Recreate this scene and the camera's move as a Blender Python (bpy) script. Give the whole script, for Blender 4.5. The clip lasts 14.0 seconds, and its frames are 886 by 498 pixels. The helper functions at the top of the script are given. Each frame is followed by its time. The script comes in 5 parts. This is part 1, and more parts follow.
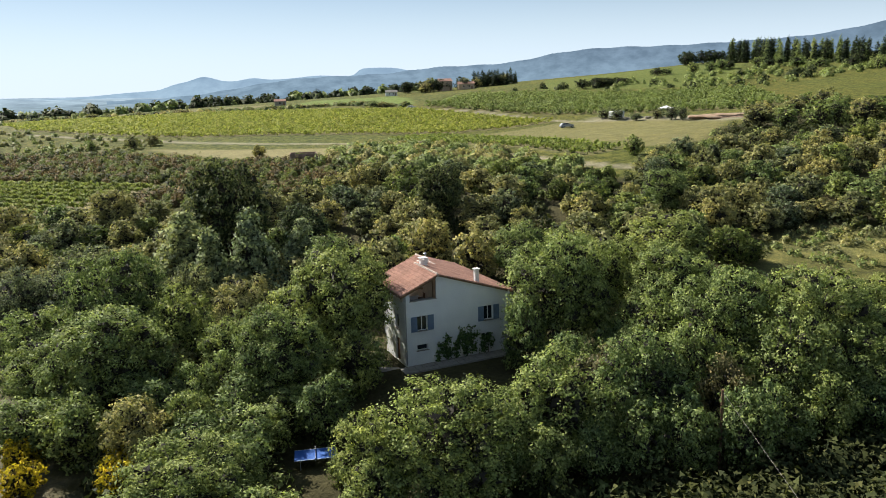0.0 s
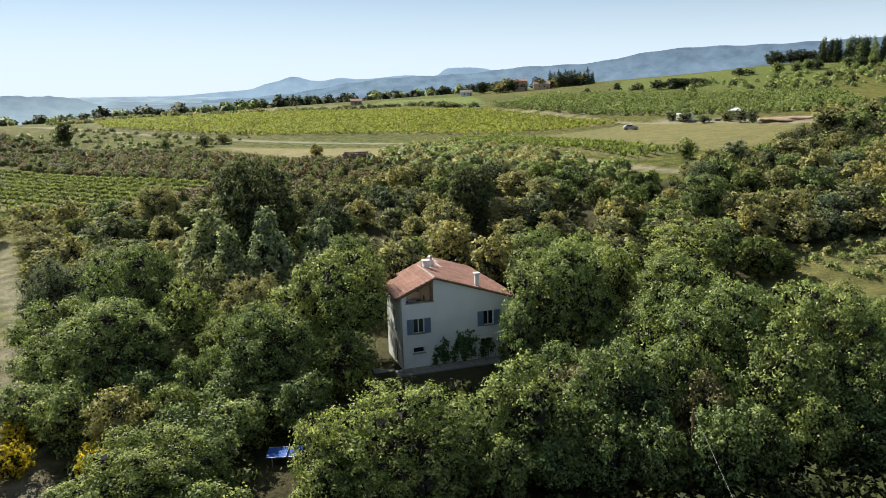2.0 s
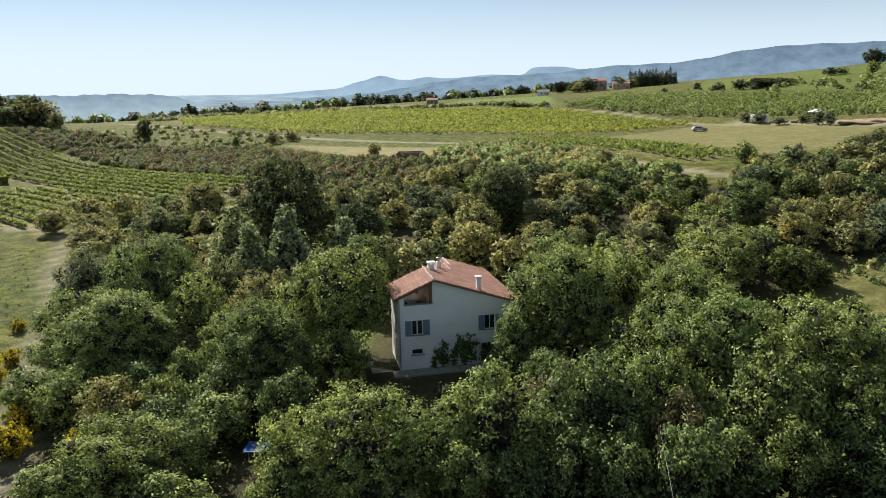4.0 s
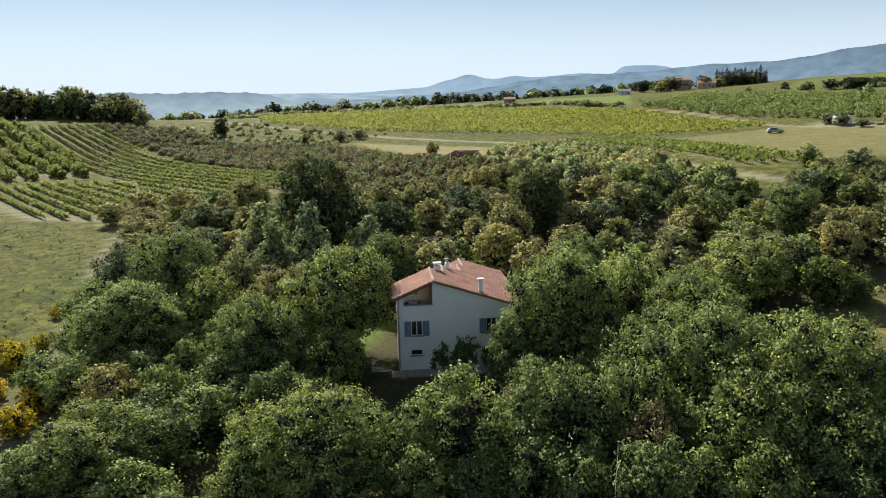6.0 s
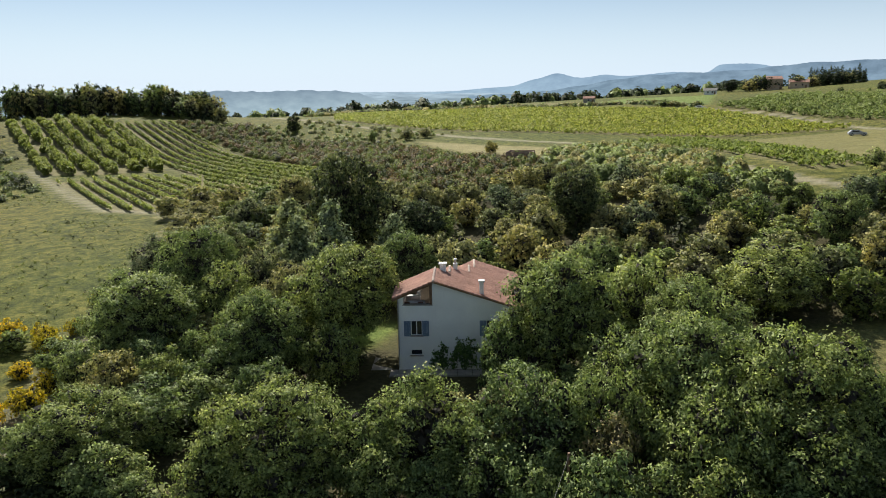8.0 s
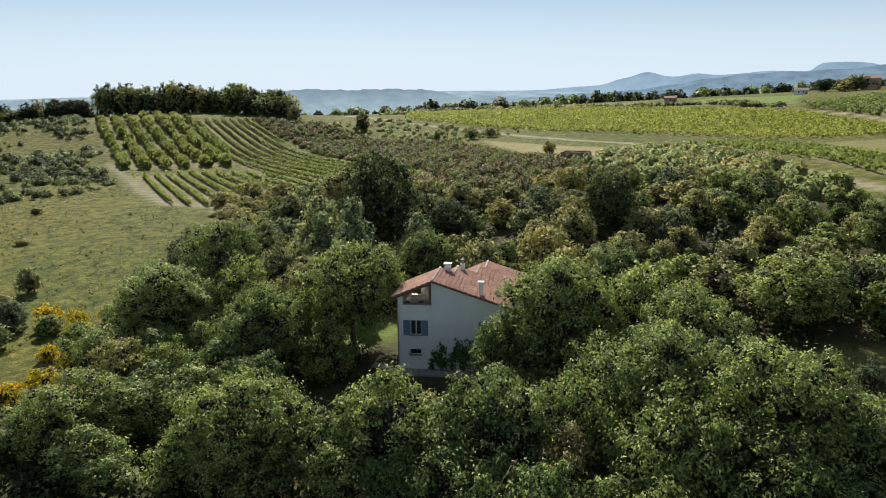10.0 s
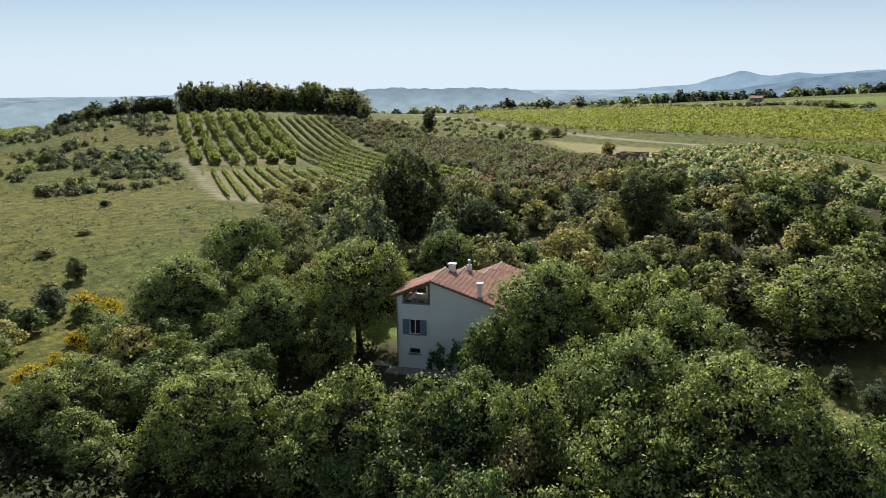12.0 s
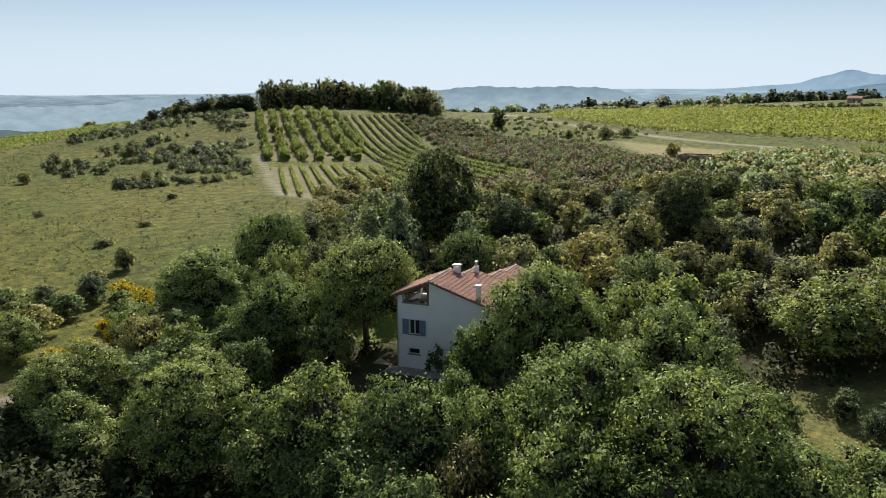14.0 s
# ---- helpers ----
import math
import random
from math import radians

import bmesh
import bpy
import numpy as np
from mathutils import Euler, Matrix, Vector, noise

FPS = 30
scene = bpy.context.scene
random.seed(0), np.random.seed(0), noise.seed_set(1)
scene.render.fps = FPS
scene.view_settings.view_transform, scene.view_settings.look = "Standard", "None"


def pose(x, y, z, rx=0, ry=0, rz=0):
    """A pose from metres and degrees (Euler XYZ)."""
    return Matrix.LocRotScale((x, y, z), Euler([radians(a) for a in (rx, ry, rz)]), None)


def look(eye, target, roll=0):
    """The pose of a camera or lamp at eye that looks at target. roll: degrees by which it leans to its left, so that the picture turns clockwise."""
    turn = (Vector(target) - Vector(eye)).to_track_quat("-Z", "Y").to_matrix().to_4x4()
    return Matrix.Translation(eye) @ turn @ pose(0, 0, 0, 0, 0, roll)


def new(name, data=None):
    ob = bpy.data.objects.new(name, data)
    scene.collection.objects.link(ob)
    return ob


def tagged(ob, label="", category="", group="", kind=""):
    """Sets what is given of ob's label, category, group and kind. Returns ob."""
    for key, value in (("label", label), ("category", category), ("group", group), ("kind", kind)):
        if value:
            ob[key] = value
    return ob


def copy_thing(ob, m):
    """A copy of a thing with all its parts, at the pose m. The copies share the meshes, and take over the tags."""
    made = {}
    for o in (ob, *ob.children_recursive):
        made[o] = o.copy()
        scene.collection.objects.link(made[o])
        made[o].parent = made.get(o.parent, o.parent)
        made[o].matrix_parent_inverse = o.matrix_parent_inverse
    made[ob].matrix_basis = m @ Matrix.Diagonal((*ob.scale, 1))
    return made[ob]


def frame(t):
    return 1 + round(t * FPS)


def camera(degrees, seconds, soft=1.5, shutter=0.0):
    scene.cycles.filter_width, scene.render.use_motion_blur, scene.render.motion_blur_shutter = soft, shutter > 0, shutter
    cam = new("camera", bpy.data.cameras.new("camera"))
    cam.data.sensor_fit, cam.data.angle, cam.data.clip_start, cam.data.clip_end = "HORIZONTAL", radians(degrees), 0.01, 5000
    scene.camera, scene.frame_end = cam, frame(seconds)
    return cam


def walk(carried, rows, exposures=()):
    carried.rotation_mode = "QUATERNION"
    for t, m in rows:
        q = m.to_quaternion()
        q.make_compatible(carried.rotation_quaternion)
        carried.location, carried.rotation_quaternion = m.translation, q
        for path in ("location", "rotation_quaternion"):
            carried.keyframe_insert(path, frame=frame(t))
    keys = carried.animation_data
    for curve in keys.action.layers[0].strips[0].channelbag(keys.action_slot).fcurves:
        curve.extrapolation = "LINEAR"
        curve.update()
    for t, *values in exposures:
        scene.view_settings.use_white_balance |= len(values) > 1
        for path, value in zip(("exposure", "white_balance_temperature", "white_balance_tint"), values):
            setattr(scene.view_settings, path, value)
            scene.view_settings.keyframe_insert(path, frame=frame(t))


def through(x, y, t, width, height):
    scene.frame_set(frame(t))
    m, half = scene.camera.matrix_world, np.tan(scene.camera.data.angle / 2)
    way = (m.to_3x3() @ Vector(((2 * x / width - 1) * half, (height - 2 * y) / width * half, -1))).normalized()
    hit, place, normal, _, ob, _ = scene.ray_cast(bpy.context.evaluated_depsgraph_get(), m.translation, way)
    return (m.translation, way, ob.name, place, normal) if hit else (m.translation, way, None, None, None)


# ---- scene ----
cam = camera(61.52, 14.0, 0.9)
# seconds, eye x, y, z, yaw, pitch, roll
ROWS = [
    (0, 2.031, -0.443, 23.664, 2.078, -11.814, -1.696),
    (1, 5.547, -0.086, 23.692, 5.241, -11.722, -1.593),
    (2, 8.992, 0.524, 23.702, 8.421, -11.653, -1.492),
    (3, 12.379, 1.364, 23.697, 11.638, -11.601, -1.393),
    (4, 15.714, 2.410, 23.683, 14.897, -11.563, -1.294),
    (5, 18.995, 3.641, 23.662, 18.191, -11.536, -1.195),
    (6, 22.214, 5.035, 23.638, 21.504, -11.518, -1.096),
    (7, 25.360, 6.578, 23.613, 24.819, -11.505, -0.996),
    (8, 28.418, 8.258, 23.590, 28.117, -11.498, -0.893),
    (9, 31.373, 10.074, 23.570, 31.388, -11.497, -0.787),
    (10, 34.209, 12.031, 23.556, 34.626, -11.500, -0.677),
    (11, 36.910, 14.147, 23.547, 37.845, -11.510, -0.563),
    (12, 39.467, 16.450, 23.545, 41.071, -11.529, -0.444),
    (13, 41.870, 18.982, 23.551, 44.357, -11.557, -0.319),
    (14, 44.120, 21.804, 23.562, 47.778, -11.600, -0.187),
]
walk(cam, [(t, pose(x, y, z, 90 + pitch, 0, yaw) @ pose(0, 0, 0, 0, 0, roll)) for t, x, y, z, yaw, pitch, roll in ROWS], [(0, 0.83), (14, 0.62)])

# ---- light ----
SUN_AZ, SUN_EL = -46.0, 38.0
world = bpy.data.worlds.new("sky")
scene.world = world
world.use_nodes = True
wn = world.node_tree.nodes
sky = wn.new("ShaderNodeTexSky")
sky.sky_type = "NISHITA"
sky.sun_disc = False
sky.sun_elevation = radians(SUN_EL)
sky.sun_rotation = radians(SUN_AZ)
sky.altitude = 200
sky.air_density = 0.85
sky.dust_density = 0.1
sky.ozone_density = 0.7
wn["Background"].inputs["Strength"].default_value = 0.05
# a hazy summer sky: the clear sky's colours thinned with a pale veil, thickest towards the horizon
veil = wn.new("ShaderNodeMix")
veil.data_type, veil.blend_type = "RGBA", "MIX"
veil.inputs[7].default_value = (8.9, 10.6, 12.6, 1)
way, height, haze = wn.new("ShaderNodeTexCoord"), wn.new("ShaderNodeSeparateXYZ"), wn.new("ShaderNodeMapRange")
haze.interpolation_type = "SMOOTHSTEP"
for socket, value in zip(haze.inputs[1:5], (0.0, 0.16, 0.9, 0.14)):
    socket.default_value = value
world.node_tree.links.new(way.outputs["Generated"], height.inputs[0])
world.node_tree.links.new(height.outputs[2], haze.inputs[0])
world.node_tree.links.new(haze.outputs[0], veil.inputs[0])
world.node_tree.links.new(sky.outputs[0], veil.inputs[6])
world.node_tree.links.new(veil.outputs[2], wn["Background"].inputs[0])
sun_data = bpy.data.lights.new("sun", "SUN")
sun_data.energy, sun_data.angle, sun_data.color = 5.0, radians(0.5), (1.0, 0.95, 0.88)
sun = new("sun", sun_data)
ce, se = math.cos(radians(SUN_EL)), math.sin(radians(SUN_EL))
sun.matrix_world = look(Vector((ce * math.sin(radians(SUN_AZ)), ce * math.cos(radians(SUN_AZ)), se)) * 300, (0, 0, 0))


# ---- materials ----
def material(name):
    m = bpy.data.materials.new(name)
    m.use_nodes = True
    return m, m.node_tree.nodes, m.node_tree.links, m.node_tree.nodes["Principled BSDF"]


def ramp(nodes, stops):
    r = nodes.new("ShaderNodeValToRGB")
    while len(r.color_ramp.elements) < len(stops):
        r.color_ramp.elements.new(0.5)
    for e, (p, c) in zip(r.color_ramp.elements, stops):
        e.position, e.color = p, (*c, 1)
    return r


def noise_node(nodes, links, scale, detail=4.0, rough=0.55, coord="Object"):
    tc = nodes.new("ShaderNodeTexCoord")
    n = nodes.new("ShaderNodeTexNoise")
    n.inputs["Scale"].default_value, n.inputs["Detail"].default_value, n.inputs["Roughness"].default_value = scale, detail, rough
    links.new(tc.outputs[coord], n.inputs["Vector"])
    return n


def mix(nodes, links, a, b, fac, blend="MIX"):
    m = nodes.new("ShaderNodeMix")
    m.data_type, m.blend_type = "RGBA", blend
    for sock, v in ((m.inputs[6], a), (m.inputs[7], b), (m.inputs[0], fac)):
        if isinstance(v, bpy.types.NodeSocket):
            links.new(v, sock)
        else:
            sock.default_value = v if isinstance(v, float) else (*v, 1)
    return m.outputs[2]


def surface(name, colour, rough=0.8, vary=0.25, scale=3.0, fine=40.0, bump=0.2, metal=0.0, spec=0.3):
    """A rough surface with broad stains and fine grain."""
    m, n, l, b = material(name)
    big, small = noise_node(n, l, scale), noise_node(n, l, fine, 3)
    lo = tuple(c * (1 - vary) for c in colour)
    hi = tuple(min(1, c * (1 + vary)) for c in colour)
    c1 = ramp(n, [(0.3, lo), (0.7, hi)])
    l.new(big.outputs[0], c1.inputs[0])
    g = ramp(n, [(0.3, (0.72, 0.72, 0.72)), (0.7, (1.06, 1.06, 1.06))])
    l.new(small.outputs[0], g.inputs[0])
    l.new(mix(n, l, c1.outputs[0], g.outputs[0], 1.0, "MULTIPLY"), b.inputs["Base Color"])
    bp = n.new("ShaderNodeBump")
    bp.inputs["Strength"].default_value, bp.inputs["Distance"].default_value = bump, 0.02
    l.new(small.outputs[0], bp.inputs["Height"])
    l.new(bp.outputs[0], b.inputs["Normal"])
    b.inputs["Roughness"].default_value, b.inputs["Metallic"].default_value = rough, metal
    b.inputs["Specular IOR Level"].default_value = spec
    return m


def leaf_material(name, dark, light, warm, through=0.4, gloss=0.7):
    """Leaves: each leaf and each plant has its own shade; some light passes through."""
    m, n, l, b = material(name)
    geo, info = n.new("ShaderNodeNewGeometry"), n.new("ShaderNodeObjectInfo")
    leaf = ramp(n, [(0.0, tuple(c * 0.7 for c in dark)), (0.3, dark), (0.62, light), (0.9, tuple(c * 1.2 for c in light)), (1.0, warm)])
    l.new(geo.outputs["Random Per Island"], leaf.inputs[0])
    plant = ramp(n, [(0.0, (0.7, 0.77, 0.8)), (0.5, (0.98, 1, 1)), (1.0, (1.16, 1.1, 0.95))])
    l.new(info.outputs["Random"], plant.inputs[0])
    c = mix(n, l, leaf.outputs[0], plant.outputs[0], 1.0, "MULTIPLY")
    patch = noise_node(n, l, 0.35, 3)
    pr = ramp(n, [(0.3, (0.8, 0.86, 0.92)), (0.7, (1.1, 1.06, 0.95))])
    l.new(patch.outputs[0], pr.inputs[0])
    c = mix(n, l, c, pr.outputs[0], 1.0, "MULTIPLY")
    # a darker or lighter tone at random, tuft by tuft
    tuft = n.new("ShaderNodeAttribute")
    tuft.attribute_name = "tuft"
    tr = ramp(n, [(0.0, (0.92, 0.92, 0.92)), (0.02, (0.72, 0.76, 0.8)), (0.6, (1, 1, 1)), (1.0, (1.28, 1.22, 1.05))])
    l.new(tuft.outputs["Fac"], tr.inputs[0])
    c = mix(n, l, c, tr.outputs[0], 1.0, "MULTIPLY")
    l.new(c, b.inputs["Base Color"])
    b.inputs["Roughness"].default_value, b.inputs["Specular IOR Level"].default_value = gloss, 0.08
    through_leaf, ms = n.new("ShaderNodeBsdfTranslucent"), n.new("ShaderNodeMixShader")
    l.new(mix(n, l, c, (1.05, 1.14, 0.74), 1.0, "MULTIPLY"), through_leaf.inputs[0])
    ms.inputs[0].default_value = through
    l.new(b.outputs[0], ms.inputs[1])
    l.new(through_leaf.outputs[0], ms.inputs[2])
    l.new(ms.outputs[0], n["Material Output"].inputs[0])
    return m


OAK = leaf_material("oak_leaf", (0.176, 0.21, 0.073), (0.332, 0.378, 0.136), (0.39, 0.42, 0.185), 0.34, 0.6)
HOLM = leaf_material("holm_oak_leaf", (0.27, 0.252, 0.112), (0.445, 0.395, 0.168), (0.48, 0.4, 0.185), 0.34, 0.65)
BROWN = leaf_material("withered_leaf", (0.17, 0.15, 0.07), (0.3, 0.25, 0.125), (0.36, 0.29, 0.16), 0.3, 0.6)
OLIVE = leaf_material("olive_leaf", (0.12, 0.135, 0.08), (0.28, 0.3, 0.17), (0.36, 0.36, 0.22), 0.4)
PINE = leaf_material("pine_needle", (0.2, 0.225, 0.125), (0.42, 0.45, 0.25), (0.34, 0.33, 0.17), 0.34)
DARK = leaf_material("dark_needle", (0.025, 0.036, 0.016), (0.085, 0.105, 0.045), (0.13, 0.14, 0.07), 0.25)
DARK_PINE = leaf_material("dark_pine_needle", (0.05, 0.068, 0.034), (0.15, 0.175, 0.085), (0.2, 0.2, 0.1), 0.28)
YELLOW = leaf_material("yellow_green_leaf", (0.13, 0.155, 0.045), (0.21, 0.235, 0.075), (0.27, 0.25, 0.1), 0.42)
RUST = leaf_material("rust_leaf", (0.1, 0.075, 0.035), (0.19, 0.14, 0.06), (0.24, 0.155, 0.065), 0.2)
BROOM = leaf_material("broom_flower", (0.42, 0.31, 0.03), (0.75, 0.54, 0.04), (0.8, 0.6, 0.05))
VINE = leaf_material("vine_leaf", (0.21, 0.245, 0.06), (0.36, 0.385, 0.11), (0.46, 0.43, 0.15), 0.42)
ORCHARD_LEAF = leaf_material("orchard_leaf", (0.16, 0.195, 0.045), (0.3, 0.33, 0.085), (0.38, 0.37, 0.12), 0.42)
# dark bush leaves; for undergrowth, woodland shade is put into the colour
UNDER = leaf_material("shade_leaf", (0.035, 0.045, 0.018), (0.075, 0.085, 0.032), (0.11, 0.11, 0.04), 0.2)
CLIMB = leaf_material("climber_leaf", (0.06, 0.1, 0.035), (0.15, 0.22, 0.075), (0.16, 0.19, 0.06), 0.25)
BARK = surface("bark", (0.13, 0.105, 0.08), 0.95, 0.3, 4, 30, 0.6)
# near-black twigs: the shade deep in a crown is put into this colour
SHADE_TWIG = surface("dead_twigs", (0.035, 0.031, 0.022), 0.95, 0.3, 3, 30, 0.3)
PLASTER = surface("white_plaster", (0.78, 0.78, 0.75), 0.9, 0.06, 0.6, 25, 0.15)
TILE = surface("terracotta_tile", (0.42, 0.228, 0.163), 0.9, 0.22, 0.9, 5.5, 0.3)
MORTAR = surface("pale_mortar", (0.56, 0.45, 0.37), 0.9, 0.25, 1.2, 20, 0.3)
SHUTTER = surface("blue_grey_paint", (0.16, 0.22, 0.3), 0.6, 0.12, 2, 30, 0.1)
WOOD = surface("brown_wood", (0.2, 0.12, 0.07), 0.75, 0.25, 3, 40, 0.3)
FIELDSTONE = surface("grey_field_stone", (0.2, 0.185, 0.155), 0.95, 0.3, 1.2, 9, 0.6)
STONE = surface("pale_stone", (0.3, 0.275, 0.235), 0.9, 0.2, 1.5, 18, 0.4)
RUINED = surface("reddish_block", (0.3, 0.2, 0.15), 0.9, 0.25, 1.5, 10, 0.4)
METAL = surface("grey_metal", (0.45, 0.45, 0.45), 0.45, 0.1, 4, 40, 0.05, 0.8)
WHITE = surface("white_paint", (0.78, 0.78, 0.76), 0.5, 0.06, 2, 30, 0.05)
BLUE = surface("blue_board", (0.03, 0.12, 0.42), 0.7, 0.08, 2, 30, 0.03)
RED = leaf_material("red_flower", (0.3, 0.02, 0.015), (0.55, 0.03, 0.02), (0.5, 0.05, 0.05))
SILVER = surface("silver_paint", (0.36, 0.37, 0.39), 0.35, 0.08, 2, 30, 0.02, 0.3)
RUBBER = surface("tyre_rubber", (0.02, 0.02, 0.02), 0.9, 0.1, 5, 40, 0.1)
EARTH = surface("red_earth", (0.36, 0.25, 0.16), 0.95, 0.25, 0.5, 8, 0.5)
GLASS, _n, _l, _b = material("window_glass")
_b.inputs["Base Color"].default_value = (0.02, 0.025, 0.03, 1)
_b.inputs["Roughness"].default_value = 0.06


# ---- building helpers ----
def link_mesh(name, verts, faces, mat, parent=None, label="", smooth=False):
    me = bpy.data.meshes.new(name)
    me.from_pydata([tuple(v) for v in verts], [], [tuple(f) for f in faces])
    me.materials.append(mat)
    if smooth:
        me.polygons.foreach_set("use_smooth", [True] * len(me.polygons))
    ob = new(name, me)
    if parent is not None:
        ob.parent = parent
    return tagged(ob, label)


def part(name, bm, mat, parent=None, label="", smooth=False):
    me = bpy.data.meshes.new(name)
    bm.normal_update()
    bm.to_mesh(me)
    bm.free()
    me.materials.append(mat)
    if smooth:
        me.polygons.foreach_set("use_smooth", [True] * len(me.polygons))
    ob = new(name, me)
    if parent is not None:
        ob.parent = parent
    return tagged(ob, label)


def box(bm, x0, x1, y0, y1, z0, z1, m=None, bevel=0.0):
    vs = [bm.verts.new((x, y, z)) for z in (z0, z1) for x, y in ((x0, y0), (x1, y0), (x1, y1), (x0, y1))]
    fs = [bm.faces.new([vs[i] for i in f]) for f in ((0, 3, 2, 1), (4, 5, 6, 7), (0, 1, 5, 4), (1, 2, 6, 5), (2, 3, 7, 6), (3, 0, 4, 7))]
    if bevel:
        r = bmesh.ops.bevel(bm, geom=list({e for f in fs for e in f.edges}), offset=bevel, segments=1, affect="EDGES")
        vs = [v for v in r["verts"] if v.is_valid]
    if m is not None:
        bmesh.ops.transform(bm, matrix=m, verts=[v for v in vs if v.is_valid])
    return vs


def boxes(*rows, bevel=0.0):
    bm = bmesh.new()
    for r in rows:
        box(bm, *r, bevel=bevel)
    return bm


def tube(bm, points, radii, sides=6):
    """A tapered tube along a line of points."""
    rings = []
    pts = [Vector(p) for p in points]
    for i, (p, r) in enumerate(zip(pts, radii)):
        d = (pts[min(i + 1, len(pts) - 1)] - pts[max(i - 1, 0)]).normalized()
        a = d.cross(Vector((0.31, 0.95, 0.05))).normalized()
        b = d.cross(a)
        rings.append([bm.verts.new(p + (a * math.cos(k * math.tau / sides) + b * math.sin(k * math.tau / sides)) * r) for k in range(sides)])
    for lo, hi in zip(rings, rings[1:]):
        for k in range(sides):
            bm.faces.new((lo[k], lo[(k + 1) % sides], hi[(k + 1) % sides], hi[k]))
    bm.faces.new(rings[0][::-1])
    bm.faces.new(rings[-1])


def root(name, m, label, category, group="", kind=""):
    ob = new(name)
    ob.empty_display_size = 0.3
    ob.matrix_basis = m
    return tagged(ob, label, category, group, kind)


# ---- the lie of the land ----
HILLS = [(-200, 215, 3.80), (-250, 185, 6.95), (-240, 120, -0.25), (-170, 150, -3.78), (-120, 110, -0.85), (-75, 65, -2.42), (-60, 140, -0.75), (-110, 215, -3.38), (-20, 60, -2.85), (20, 60, -3.89), (0, 110, 2.80), (-20, 190, -0.94), (60, 90, -1.99), (50, 170, 0.49), (20, 240, -4.84), (90, 330, -1.97), (150, 460, 3.34), (-60, 320, -0.91), (-110, 450, -2.17), (50, 460, -1.05), (-170, 60, -2.86), (-330, 130, 2.40), (-45, 500, -1.96), (-250, 420, -1.47), (200, 580, 3.51)]
SLOPE = (15.40, 4.34, 10.57, 2.97, -2.04)


def land(x, y):
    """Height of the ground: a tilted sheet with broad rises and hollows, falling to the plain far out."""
    x, y = np.asarray(x, float), np.asarray(y, float)
    u, v = np.clip(x, -450, 350) / 200, (np.clip(y, -60, 800) - 200) / 200
    h = SLOPE[0] + SLOPE[1] * u + SLOPE[2] * v + SLOPE[3] * u * v + SLOPE[4] * v * v
    for a, b, k in HILLS:
        h = h + k * np.exp(-((x - a) ** 2 + (y - b) ** 2) / 5000.0)
    fall = np.clip((-292 - 0.15 * (y - 95) - x) / 80, 0, 1) * np.clip((360 - y) / 120, 0, 1)
    h = h - 40 * fall * fall * (3 - 2 * fall)
    # the house stands on a levelled plot
    d = np.hypot(x - 0.5, y - 66.5)
    w = np.clip((15 - d) / 6, 0, 1)
    h = h * (1 - w) + 0.8 * w
    far = np.clip((np.hypot(x, y - 150) - 650) / 700, 0, 1)
    far = far * far * (3 - 2 * far)
    az = np.arctan2(x, y + 1e-6)
    out = np.where(az > -0.15, 30 + 25 * np.clip(az, -0.15, 0.6), -25 - 55 * np.clip((-0.5 - az) / 0.4, 0, 1))
    return h * (1 - far) + out * far


def at(x, y):
    return float(land(x, y))


def inside(poly, x, y):
    x, y = np.asarray(x, float), np.asarray(y, float)
    r = np.zeros(x.shape, bool)
    for (x0, y0), (x1, y1) in zip(poly, poly[1:] + poly[:1]):
        c = (y0 > y) != (y1 > y)
        r ^= c & (x < (x1 - x0) * (y - y0) / (y1 - y0 + 1e-12) + x0)
    return r


def to_line(line, x, y):
    x, y = np.asarray(x, float), np.asarray(y, float)
    best = np.full(x.shape, 1e9)
    for (x0, y0), (x1, y1) in zip(line, line[1:]):
        dx, dy = x1 - x0, y1 - y0
        k = np.clip(((x - x0) * dx + (y - y0) * dy) / (dx * dx + dy * dy), 0, 1)
        best = np.minimum(best, np.hypot(x - x0 - k * dx, y - y0 - k * dy))
    return best


def zone(poly, x, y, soft=2.0):
    """1 inside a field, 0 outside, with a soft edge."""
    d = to_line(poly + poly[:1], x, y)
    return np.clip(0.5 + np.where(inside(poly, x, y), d, -d) / soft, 0, 1)


ROAD_WEST = [(-20, 32), (-25.3, 40), (-32.3, 48), (-38.2, 55.7), (-42.5, 61.6), (-44.7, 66.6), (-51, 73.7), (-60, 83.6), (-68, 96), (-78, 101.5), (-94, 101.5), (-120, 113.5), (-147, 127.3), (-170, 137)]
TRACK_NORTH = [(-230, 268), (-164, 257), (-107, 241), (-53, 214), (-26, 203), (-8, 177), (8, 151), (17, 142), (24, 134), (34, 128)]
TRACK_EAST = [(-17, 309), (8, 290), (34, 247), (50, 232), (72, 212), (80, 205)]
FIELD_SMALL = [(-146, 128), (-133, 139), (-106, 138), (-84, 116), (-74, 108), (-76, 102.5), (-92, 101.5)]
FIELD_LONG = [(-203, 192), (-194, 210), (-113, 167), (-92, 156), (-56, 138), (-60, 124), (-76, 112), (-84, 117), (-106, 139), (-130, 152)]
ORCHARD = [(-160, 134), (-131, 149), (-150, 164), (-212, 195), (-237, 173)]
SCRUB = [(-196, 212), (-168, 224), (-130, 208), (-95, 208), (-50, 168), (-22, 158), (-10, 132), (-40, 112), (-57, 124), (-54, 139), (-92, 159), (-113, 170)]
DRY = [(-92, 217), (-32, 191), (-20, 183), (-28, 166), (-48, 171)]
